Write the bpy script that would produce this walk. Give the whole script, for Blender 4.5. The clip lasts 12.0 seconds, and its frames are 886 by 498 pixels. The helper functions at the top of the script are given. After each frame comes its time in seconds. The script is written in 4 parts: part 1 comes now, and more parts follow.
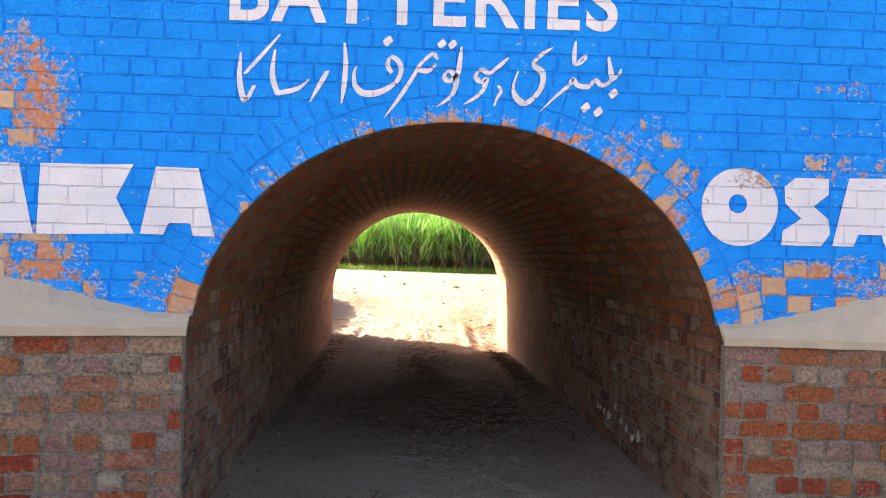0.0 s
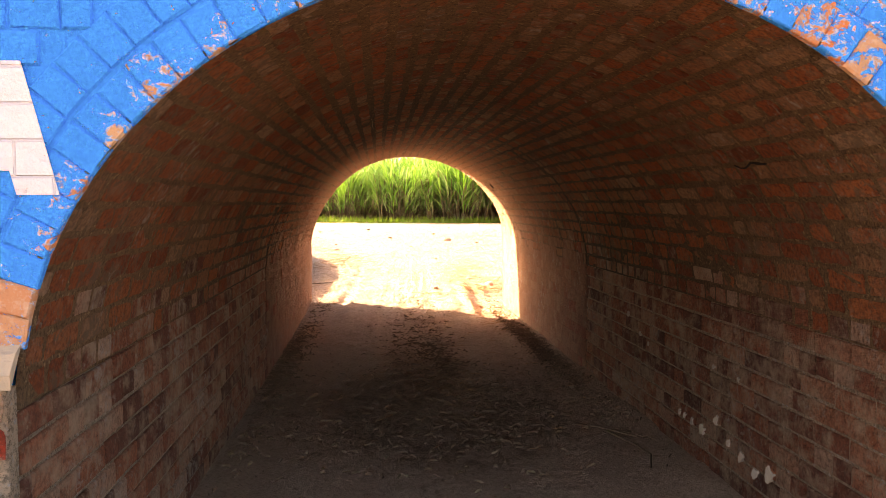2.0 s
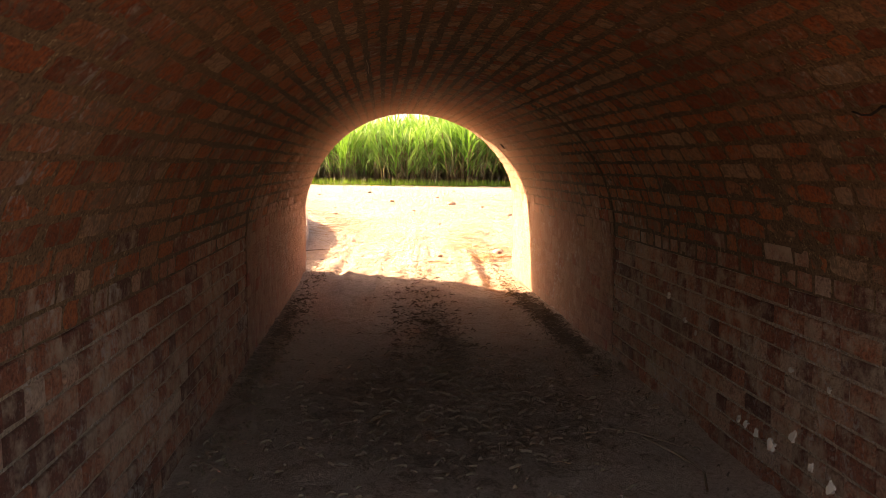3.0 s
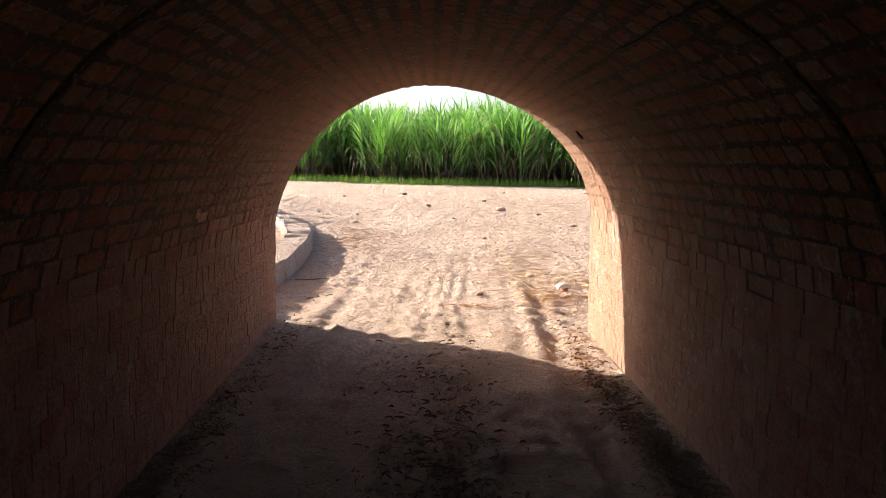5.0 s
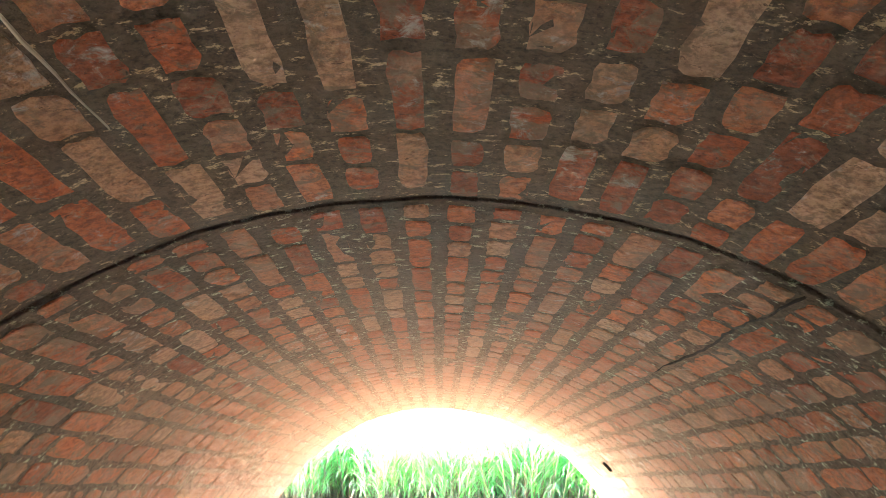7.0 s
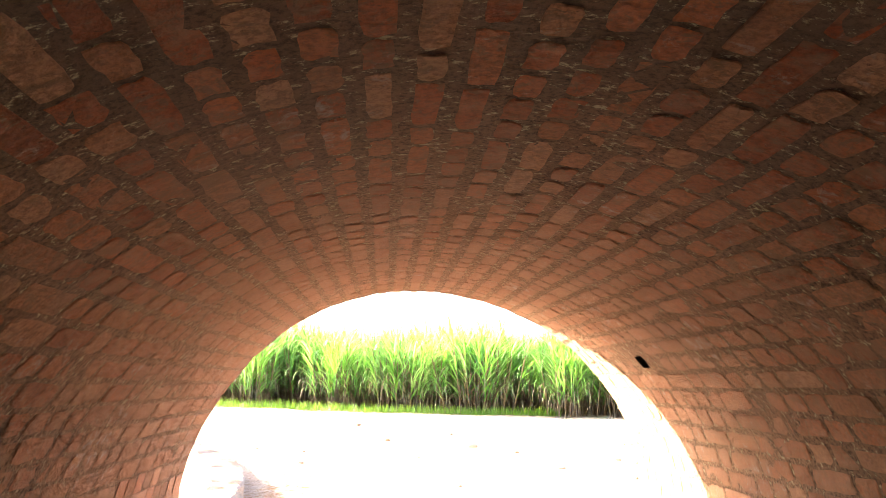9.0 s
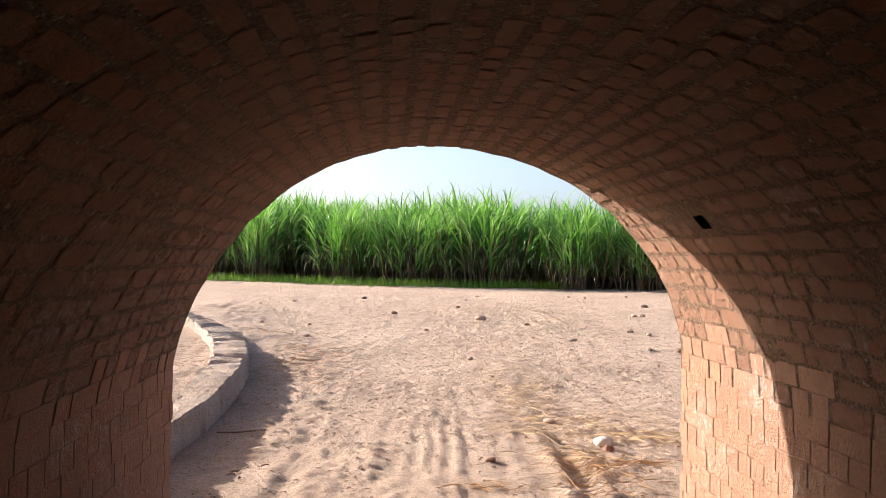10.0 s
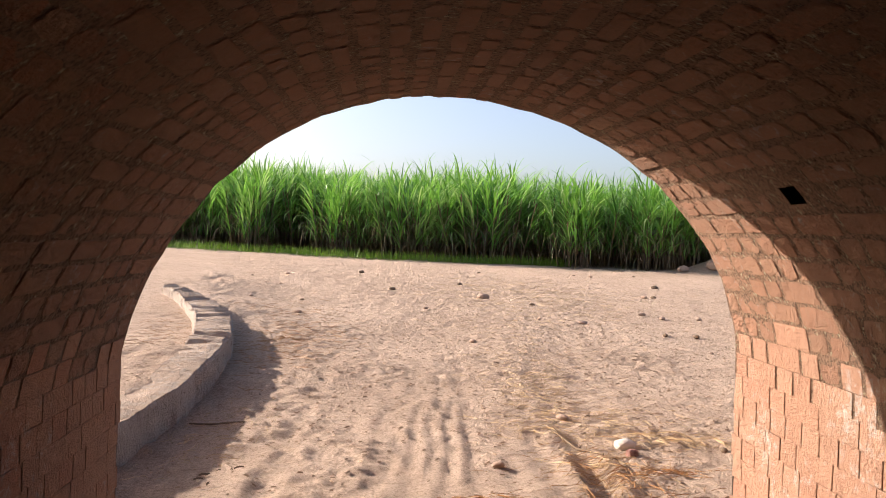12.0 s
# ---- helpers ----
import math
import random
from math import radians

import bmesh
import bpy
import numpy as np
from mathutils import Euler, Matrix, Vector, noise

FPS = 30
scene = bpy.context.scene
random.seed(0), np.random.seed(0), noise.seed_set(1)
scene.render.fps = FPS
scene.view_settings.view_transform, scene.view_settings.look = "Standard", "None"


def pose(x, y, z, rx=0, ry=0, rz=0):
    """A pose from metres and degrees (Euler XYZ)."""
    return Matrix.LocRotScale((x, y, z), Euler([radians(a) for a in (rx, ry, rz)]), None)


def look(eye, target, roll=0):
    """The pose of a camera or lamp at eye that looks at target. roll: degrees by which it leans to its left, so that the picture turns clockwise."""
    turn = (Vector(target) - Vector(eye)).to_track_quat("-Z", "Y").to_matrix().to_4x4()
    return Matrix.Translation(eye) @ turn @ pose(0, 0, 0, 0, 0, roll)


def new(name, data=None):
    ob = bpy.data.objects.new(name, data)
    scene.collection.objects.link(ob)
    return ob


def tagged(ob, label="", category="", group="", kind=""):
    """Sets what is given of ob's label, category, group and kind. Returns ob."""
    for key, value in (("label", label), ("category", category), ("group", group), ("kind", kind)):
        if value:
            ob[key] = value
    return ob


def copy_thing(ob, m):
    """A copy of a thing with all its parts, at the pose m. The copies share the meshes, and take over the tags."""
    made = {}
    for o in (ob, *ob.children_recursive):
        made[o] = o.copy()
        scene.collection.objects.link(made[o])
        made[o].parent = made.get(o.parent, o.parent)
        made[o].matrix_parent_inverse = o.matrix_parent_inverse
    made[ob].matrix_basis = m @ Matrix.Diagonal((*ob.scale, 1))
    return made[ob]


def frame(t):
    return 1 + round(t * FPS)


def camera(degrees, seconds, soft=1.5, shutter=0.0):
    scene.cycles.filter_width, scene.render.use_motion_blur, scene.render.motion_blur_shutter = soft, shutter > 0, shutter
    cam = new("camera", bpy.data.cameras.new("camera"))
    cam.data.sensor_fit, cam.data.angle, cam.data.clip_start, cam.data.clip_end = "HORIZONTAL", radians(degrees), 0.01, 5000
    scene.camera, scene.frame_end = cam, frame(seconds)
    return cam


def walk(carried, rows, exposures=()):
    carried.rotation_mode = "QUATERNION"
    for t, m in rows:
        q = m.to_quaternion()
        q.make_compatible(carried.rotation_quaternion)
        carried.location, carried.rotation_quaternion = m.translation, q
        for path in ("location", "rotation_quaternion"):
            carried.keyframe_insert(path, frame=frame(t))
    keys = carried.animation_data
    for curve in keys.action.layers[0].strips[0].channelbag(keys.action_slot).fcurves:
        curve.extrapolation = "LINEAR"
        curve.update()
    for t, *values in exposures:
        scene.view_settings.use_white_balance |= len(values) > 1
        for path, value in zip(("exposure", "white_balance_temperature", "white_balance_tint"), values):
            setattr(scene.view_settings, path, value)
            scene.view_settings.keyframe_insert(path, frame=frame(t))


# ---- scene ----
cam = camera(58.0, 12.0, soft=0.4)
PATH = [
    (0, (-0.3, -3.731, 1.326), (-0.185, -1.734, 1.34), 1.4),
    (0.5, (-0.35, -3.302, 1.294), (-0.212, -1.308, 1.22), 1.4),
    (1, (-0.38, -2.888, 1.337), (-0.247, -0.893, 1.264), 1.2),
    (1.5, (-0.442, -2.451, 1.353), (-0.282, -0.459, 1.272), 0.6),
    (2, (-0.391, -1.961, 1.361), (-0.229, 0.029, 1.246), -0.2),
    (2.5, (-0.378, -1.577, 1.339), (-0.218, 0.41, 1.185), 0.2),
    (3, (-0.351, -1.147, 1.344), (-0.197, 0.836, 1.137), 0.2),
    (3.2, (-0.309, -0.951, 1.347), (-0.156, 1.031, 1.127), 0.4),
    (3.6, (-0.28, -0.6, 1.345), (-0.13, 1.38, 1.11), 0.3),
    (4, (-0.24, -0.16, 1.35), (-0.11, 1.82, 1.095), 0.2),
    (4.2, (-0.21, 0.17, 1.352), (-0.09, 2.15, 1.092), 0.2),
    (4.4, (-0.16, 0.65, 1.355), (-0.07, 2.63, 1.1), 0.2),
    (4.7, (-0.08, 1.43, 1.36), (-0.02, 3.41, 1.125), 0.1),
    (5, (-0.005, 2.152, 1.372), (0.021, 4.14, 1.154), 0.6),
    (5.5, (-0.025, 2.387, 1.407), (-0.01, 4.387, 1.414), 0.7),
    (5.7, (-0.056, 2.253, 1.343), (-0.021, 4.233, 1.58), 0.4),
    (6, (-0.041, 2.36, 1.382), (-0.02, 4.312, 1.82), 0.1),
    (6.5, (0.002, 2.598, 1.408), (0.013, 4.523, 1.952), 0.3),
    (6.7, (0.027, 2.678, 1.422), (0.019, 4.601, 1.97), 0.5),
    (8.3, (-0.14, 3.638, 1.55), (0.04, 5.508, 2.24), 0.3),
    (8.5, (-0.149, 3.726, 1.536), (0.049, 5.63, 2.113), 0.2),
    (9, (-0.183, 3.984, 1.44), (-0.045, 5.955, 1.776), 1.0),
    (9.5, (-0.264, 4.25, 1.388), (-0.111, 6.242, 1.476), 0.8),
    (10, (-0.236, 4.545, 1.399), (-0.095, 6.54, 1.426), 0.8),
    (10.5, (-0.248, 4.83, 1.401), (-0.114, 6.825, 1.383), 1.1),
    (11, (-0.245, 5.06, 1.394), (-0.096, 7.054, 1.363), 0.9),
    (11.5, (-0.197, 5.193, 1.398), (-0.059, 7.187, 1.356), 1.8),
    (12, (-0.225, 5.241, 1.407), (-0.081, 7.236, 1.368), 2.1),
]
walk(cam, [(t, look(eye, target, roll)) for t, eye, target, roll in PATH],
     [(0, 2.65, 7400, 14), (1.5, 2.95, 9400, 22), (2.0, 3.15, 11200, 29), (2.5, 3.1, 12000, 33), (3.2, 2.75, 9600, 26), (4.5, 2.3, 7800, 16), (4.8, 2.1, 7000, 14), (5.0, 1.75, 6500, 14), (5.5, 1.75, 6450, 13), (5.65, 2.7, 6400, 11), (5.8, 4.1, 6300, 9),
      (6.0, 5.75, 5900, 1), (6.5, 6.2, 5400, -9), (8.3, 6.75, 5300, -19), (8.6, 6.1, 5400, -15), (9.0, 4.35, 7200, 13), (9.3, 2.5, 6500, 12), (9.5, 1.85, 6300, 13), (10.5, 1.45, 6450, 15), (12, 1.3, 6650, 17)])

# ---- light ----
SUN_AZ, SUN_EL = 62.5, 22.0          # degrees to the left of the tunnel's axis, above the horizon
world = bpy.data.worlds.new("sky")
scene.world = world
world.use_nodes = True
sky = world.node_tree.nodes.new("ShaderNodeTexSky")
sky.sky_type = "NISHITA"
sky.sun_disc = False
sky.sun_elevation, sky.sun_rotation = radians(SUN_EL), radians(-SUN_AZ)
sky.air_density, sky.dust_density, sky.ozone_density = 0.8, 3.0, 1.6
world.node_tree.links.new(sky.outputs[0], world.node_tree.nodes["Background"].inputs[0])
world.node_tree.nodes["Background"].inputs[1].default_value = 0.105
sun = new("sun", bpy.data.lights.new("sun", "SUN"))
sun.data.energy, sun.data.angle, sun.data.color = 5.0, radians(0.6), (1.0, 0.92, 0.81)
to_sun = Vector((-math.sin(radians(SUN_AZ)) * math.cos(radians(SUN_EL)), math.cos(radians(SUN_AZ)) * math.cos(radians(SUN_EL)), math.sin(radians(SUN_EL))))
sun.matrix_world = look(to_sun * 60 + Vector((0, 10, 0)), (0, 10, 0))

# ---- materials ----
COURSE = 0.0855


class Nodes:
    """Short hand for a node material."""

    def __init__(self, name, rough=0.9, spec=0.25):
        self.mat = bpy.data.materials.new(name)
        self.mat.use_nodes = True
        self.tree = self.mat.node_tree
        self.bsdf = self.tree.nodes["Principled BSDF"]
        self.bsdf.inputs["Roughness"].default_value = rough
        self.bsdf.inputs["Specular IOR Level"].default_value = spec
        self.pos = self.add("ShaderNodeNewGeometry").outputs["Position"]

    def add(self, kind):
        return self.tree.nodes.new(kind)

    def put(self, socket, value):
        if isinstance(value, bpy.types.NodeSocket):
            self.tree.links.new(value, socket)
        else:
            socket.default_value = value

    def noise(self, scale, detail=4.0, rough=0.6, vec=None, warp=0.0):
        n = self.add("ShaderNodeTexNoise")
        self.put(n.inputs["Vector"], vec or self.pos)
        n.inputs["Scale"].default_value, n.inputs["Detail"].default_value = scale, detail
        n.inputs["Roughness"].default_value, n.inputs["Distortion"].default_value = rough, warp
        return n.outputs["Fac"]

    def stretch(self, x, y, z, vec=None):
        n = self.add("ShaderNodeVectorMath")
        n.operation = "MULTIPLY"
        self.put(n.inputs[0], vec or self.pos)
        n.inputs[1].default_value = (x, y, z)
        return n.outputs[0]

    def ramp(self, value, lo, hi, a=0.0, b=1.0):
        n = self.add("ShaderNodeMapRange")
        self.put(n.inputs[0], value)
        for i, v in enumerate((lo, hi, a, b)):
            n.inputs[i + 1].default_value = v
        return n.outputs[0]

    def math(self, op, a, b=0.0):
        n = self.add("ShaderNodeMath")
        n.operation = op
        self.put(n.inputs[0], a)
        self.put(n.inputs[1], b)
        return n.outputs[0]

    def mix(self, fac, a, b):
        n = self.add("ShaderNodeMix")
        n.data_type = "RGBA"
        self.put(n.inputs[0], fac)
        self.put(n.inputs[6], (*a, 1) if isinstance(a, tuple) else a)
        self.put(n.inputs[7], (*b, 1) if isinstance(b, tuple) else b)
        return n.outputs[2]

    def steps(self, value, colours):
        n = self.add("ShaderNodeValToRGB")
        self.put(n.inputs[0], value)
        r = n.color_ramp
        while len(r.elements) < len(colours):
            r.elements.new(0.5)
        for e, (at, c) in zip(r.elements, colours):
            e.position, e.color = at, (*c, 1)
        return n.outputs[0]

    def pick(self):
        """A chance number for each piece, be it an object or an island of a joined mesh."""
        a = self.add("ShaderNodeObjectInfo").outputs["Random"]
        b = self.add("ShaderNodeNewGeometry").outputs["Random Per Island"]
        return self.math("FRACT", self.math("ADD", a, b))

    def blob(self, centre, size):
        """1 in the middle of a soft patch, 0 outside it."""
        s = self.add("ShaderNodeVectorMath")
        s.operation = "SUBTRACT"
        self.put(s.inputs[0], self.pos)
        s.inputs[1].default_value = centre
        n = self.add("ShaderNodeVectorMath")
        n.operation = "LENGTH"
        self.put(n.inputs[0], self.stretch(1 / size[0], 1 / size[1], 1 / size[2], s.outputs[0]))
        return self.ramp(n.outputs["Value"], 1.0, 0.0)

    def along(self, axis):
        """The place along one axis of the world."""
        n = self.add("ShaderNodeSeparateXYZ")
        self.put(n.inputs[0], self.pos)
        return n.outputs[axis]

    def bump(self, height, strength, distance=0.01):
        n = self.add("ShaderNodeBump")
        n.inputs["Strength"].default_value, n.inputs["Distance"].default_value = strength, distance
        self.put(n.inputs["Height"], height)
        self.put(self.bsdf.inputs["Normal"], n.outputs[0])

    def done(self, colour, rough=None):
        self.put(self.bsdf.inputs["Base Color"], colour)
        if rough is not None:
            self.put(self.bsdf.inputs["Roughness"], rough)
        return self.mat


def brick_material(name, colours, dust, dust_amount, white=0.0, rake=0.5, mouth=0.0, smeared=True):
    m = Nodes(name, 0.92, 0.2)
    col = m.steps(m.pick(), colours)
    fine = m.noise(70, 5, 0.7)
    mid = m.noise(11, 5, 0.65)
    big = m.noise(1.7, 3, 0.6)
    col = m.mix(m.ramp(fine, 0.42, 0.62, 0.0, 0.6), col, (0.08, 0.04, 0.028))
    pits = m.noise(42, 6, 0.82, m.stretch(0.5, 1, 1), 0.7)
    col = m.mix(m.ramp(pits, 0.6, 0.65, 0.0, 0.75), col, (0.05, 0.026, 0.018))
    col = m.mix(m.ramp(m.noise(32, 6, 0.8, warp=0.5), 0.56, 0.66, 0.0, 0.55), col, dust)
    patch = m.math("ADD", m.math("MULTIPLY", mid, 0.75), m.math("MULTIPLY", big, 0.45))
    col = m.mix(m.ramp(patch, 0.68 - dust_amount * 0.3, 0.86 - dust_amount * 0.3, 0.0, 0.85), col, dust)
    if mouth and smeared:
        # mortar smeared over the faces when the joints were filled
        smear = m.math("ADD", m.math("MULTIPLY", m.noise(17, 6, 0.75, warp=0.7), 0.8), m.math("MULTIPLY", big, 0.3))
        col = m.mix(m.ramp(smear, 0.56, 0.62, 0.0, 0.75), col, (0.19, 0.132, 0.086))
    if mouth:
        # paler towards the northern mouth: drifted dust, and its daylight put into the colour
        to_mouth = m.math("ADD", m.along(1), m.math("MULTIPLY", m.math("SUBTRACT", m.noise(7, 5, 0.7), 0.5), 3.2))
        col = m.mix(m.ramp(to_mouth, 4.4, 7.2, 0.0, mouth), col, (0.43, 0.245, 0.16))
    if white:
        salt = m.math("ADD", m.math("MULTIPLY", m.noise(23, 6, 0.75, warp=0.6), 0.7), m.math("MULTIPLY", m.noise(2.3, 2), 0.4))
        col = m.mix(m.ramp(salt, 0.66 - white * 0.15, 0.74 - white * 0.1, 0.0, 0.75), col, (0.46, 0.41, 0.36))
    m.bump(m.math("ADD", m.math("MULTIPLY", fine, 0.7), m.math("SUBTRACT", m.math("ADD", mid, m.noise(34, 6, 0.75)), m.ramp(pits, 0.58, 0.66, 0.0, 0.25))), rake, 0.055)
    return m.done(col)


def mortar_material(name, a, b, deep_tone=None, span=(4.5, 6.8)):
    """Mortar; the optional third colour is for deep in the tunnel: less dust, and the dimmer light there painted in;
    span: from where to where along the tunnel it grows paler.
    """
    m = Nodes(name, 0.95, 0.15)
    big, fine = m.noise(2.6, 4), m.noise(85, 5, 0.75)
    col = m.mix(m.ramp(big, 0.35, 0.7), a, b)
    if deep_tone:
        # paler near a mouth: partly dust, partly its daylight painted in
        col = m.mix(m.ramp(m.math("ADD", m.along(1), m.math("MULTIPLY", m.math("SUBTRACT", big, 0.5), 2.0)), *span), deep_tone, col)
    col = m.mix(m.ramp(fine, 0.46, 0.62, 0.0, 0.65), col, (0.05, 0.04, 0.032))
    crust = m.noise(36, 7, 0.85, m.stretch(0.45, 1, 1), 0.8)
    col = m.mix(m.ramp(crust, 0.57, 0.63, 0.0, 0.6), col, (0.045, 0.034, 0.026))
    col = m.mix(m.ramp(m.noise(48, 5, 0.8, m.stretch(0.6, 1, 1)), 0.57, 0.63, 0.0, 0.75), col, tuple(min(c * 2.1, 0.6) for c in b))
    m.bump(m.math("SUBTRACT", m.math("ADD", fine, m.math("MULTIPLY", m.noise(30, 6, 0.75), 1.3)), m.ramp(crust, 0.5, 0.64, 0.0, 0.4)), 1.0, 0.06)
    return m.done(col)


def paint_material(name, colour, dark, joints=False):
    """Paint on bricks, worn off in patches of its own shape."""
    m = Nodes(name, 0.8, 0.0)
    flake = m.math("ADD", m.math("MULTIPLY", m.noise(22, 8, 0.8, m.stretch(1, 1, 1.35), 0.5), 0.85), m.math("MULTIPLY", m.noise(5.5, 3), 0.28))
    worn = None
    for centre, size, amount in ((( -2.02, 0, 2.02), (0.36, 1, 0.42), 0.31), ((-2.0, 0, 1.15), (0.5, 1, 0.34), 0.33), ((-1.32, 0, 1.12), (0.26, 1, 0.2), 0.32),
                                 ((0.72, 0, 1.83), (0.5, 1, 0.24), 0.27), ((0.98, 0, 1.68), (0.3, 1, 0.25), 0.21), ((1.72, 0, 1.2), (0.7, 1, 0.22), 0.33),
                                 ((1.95, 0, 2.16), (0.4, 1, 0.07), 0.33), ((1.9, 0, 1.82), (0.5, 1, 0.3), 0.17), ((-0.9, 0, 1.62), (0.2, 1, 0.25), 0.12),
                                 ((1.4, 0, 1.72), (0.26, 1, 0.1), 0.17), ((-2.25, 0, 1.6), (0.4, 1, 0.4), 0.22), ((1.3, 0, 1.1), (0.2, 1, 0.2), 0.33)):
        one = m.math("MULTIPLY", m.ramp(m.blob(centre, size), 0.0, 0.6), amount)
        worn = one if worn is None else m.math("MAXIMUM", worn, one)
    # the paint has gone first round the arch's broken edge
    px, pz = m.math("DIVIDE", m.along(0), 1.25), m.math("DIVIDE", m.math("SUBTRACT", m.along(2), 0.87), 1.085)
    rim = m.math("SQRT", m.math("ADD", m.math("MULTIPLY", px, px), m.math("MULTIPLY", pz, pz)))
    rim = m.math("MULTIPLY", m.ramp(rim, 1.1, 1.0, 0.0, 0.3), m.ramp(m.along(0), -0.6, 0.6, 0.72, 1.0))
    worn = m.math("MAXIMUM", worn, rim)
    loose = m.math("ADD", flake, m.math("MULTIPLY", worn, m.ramp(m.pick(), 0.0, 1.0, 0.15, 0.95)))
    off = m.ramp(loose, 0.735, 0.745)
    off = m.math("MAXIMUM", off, m.math("MAXIMUM", m.ramp(m.noise(30, 3, 0.6, m.stretch(1, 1, 1.6)), 0.725, 0.735), m.ramp(m.noise(75, 2, 0.5), 0.735, 0.745)))
    under = m.steps(m.pick(), [(0.0, (0.5, 0.12, 0.05)), (0.4, (0.62, 0.2, 0.08)), (0.7, (0.5, 0.22, 0.12)), (1.0, (0.56, 0.36, 0.22))])
    under = m.mix(m.ramp(m.noise(38, 5, 0.7), 0.5, 0.7, 0.0, 0.7), under, (0.56, 0.45, 0.36))
    coat = m.mix(m.ramp(m.noise(3.1, 5, 0.65), 0.35, 0.75), colour, dark)
    coat = m.mix(m.ramp(m.noise(60, 4, 0.7), 0.6, 0.8, 0.0, 0.06), coat, (0.2, 0.3, 0.42))
    coat = m.mix(m.ramp(m.math("ADD", m.noise(120, 2), m.math("MULTIPLY", worn, 0.12)), 0.76, 0.78, 0.0, 0.7), coat, (0.5, 0.42, 0.36))
    coat = m.mix(m.math("MULTIPLY", m.ramp(loose, 0.69, 0.715), m.ramp(m.noise(55, 3), 0.45, 0.55)), coat, (0.5, 0.52, 0.58))
    rough = m.math("SUBTRACT", m.math("ADD", m.math("MULTIPLY", m.noise(45, 4, 0.7), 0.7), m.noise(13, 3)), m.math("MULTIPLY", off, 0.5))
    if joints:
        # the bed joints and end joints show through the paint
        split = m.add("ShaderNodeSeparateXYZ")
        m.put(split.inputs[0], m.pos)
        row = m.math("DIVIDE", m.math("SUBTRACT", split.outputs[2], 0.9128), COURSE)
        bed = m.math("ABSOLUTE", m.math("SUBTRACT", m.math("FRACT", row), 0.5))
        end = m.math("ADD", m.math("DIVIDE", split.outputs[0], 0.237), m.math("MULTIPLY", m.math("FLOOR", row), 0.37))
        end = m.math("ABSOLUTE", m.math("SUBTRACT", m.math("FRACT", end), 0.5))
        line = m.math("MAXIMUM", m.ramp(bed, 0.455, 0.48), m.ramp(end, 0.485, 0.493))
        coat = m.mix(m.math("MULTIPLY", line, 0.3), coat, (0.4, 0.42, 0.5))
        rough = m.math("SUBTRACT", rough, line)
    m.bump(rough, 0.7, 0.012)
    return m.done(m.mix(off, coat, under), m.ramp(off, 0.0, 1.0, 0.65, 0.92))


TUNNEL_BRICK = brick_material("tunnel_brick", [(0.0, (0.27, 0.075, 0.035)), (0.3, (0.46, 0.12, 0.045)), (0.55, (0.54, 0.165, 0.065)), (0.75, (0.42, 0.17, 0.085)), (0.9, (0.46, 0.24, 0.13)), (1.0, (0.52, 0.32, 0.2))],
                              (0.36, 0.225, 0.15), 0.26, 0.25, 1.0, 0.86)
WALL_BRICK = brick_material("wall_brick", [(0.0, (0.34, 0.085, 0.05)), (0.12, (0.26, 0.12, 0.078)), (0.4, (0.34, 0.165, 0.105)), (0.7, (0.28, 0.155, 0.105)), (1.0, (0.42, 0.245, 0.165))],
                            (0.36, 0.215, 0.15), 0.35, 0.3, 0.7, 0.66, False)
SOUTH_BRICK = brick_material("dark_wall_brick", [(0.0, (0.14, 0.06, 0.045)), (0.3, (0.27, 0.095, 0.06)), (0.6, (0.44, 0.15, 0.08)), (0.85, (0.5, 0.24, 0.155)), (1.0, (0.56, 0.38, 0.28))],
                             (0.52, 0.38, 0.27), 0.4, 0.45, 1.0)
PIER_BRICK = brick_material("pier_brick", [(0.0, (0.6, 0.075, 0.04)), (0.18, (0.7, 0.16, 0.055)), (0.34, (0.66, 0.27, 0.11)), (0.5, (0.58, 0.3, 0.24)), (0.66, (0.62, 0.42, 0.36)), (0.82, (0.7, 0.5, 0.34)), (1.0, (0.66, 0.17, 0.09))],
                            (0.74, 0.57, 0.42), 0.05, 0.3, 1.0)
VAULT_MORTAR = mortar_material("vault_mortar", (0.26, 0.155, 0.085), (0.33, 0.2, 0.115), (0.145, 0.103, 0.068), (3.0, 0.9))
# near-black: the shade in the raked north wall joints is put into the colour
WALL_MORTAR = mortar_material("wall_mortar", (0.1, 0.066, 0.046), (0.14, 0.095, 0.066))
PIER_MORTAR = mortar_material("pier_mortar", (0.66, 0.51, 0.37), (0.74, 0.6, 0.45))
NORTH_MORTAR = mortar_material("north_vault_mortar", (0.37, 0.222, 0.145), (0.43, 0.265, 0.175), (0.14, 0.1, 0.069))
SOUTH_MORTAR = mortar_material("grey_mortar", (0.52, 0.385, 0.27), (0.6, 0.46, 0.34))


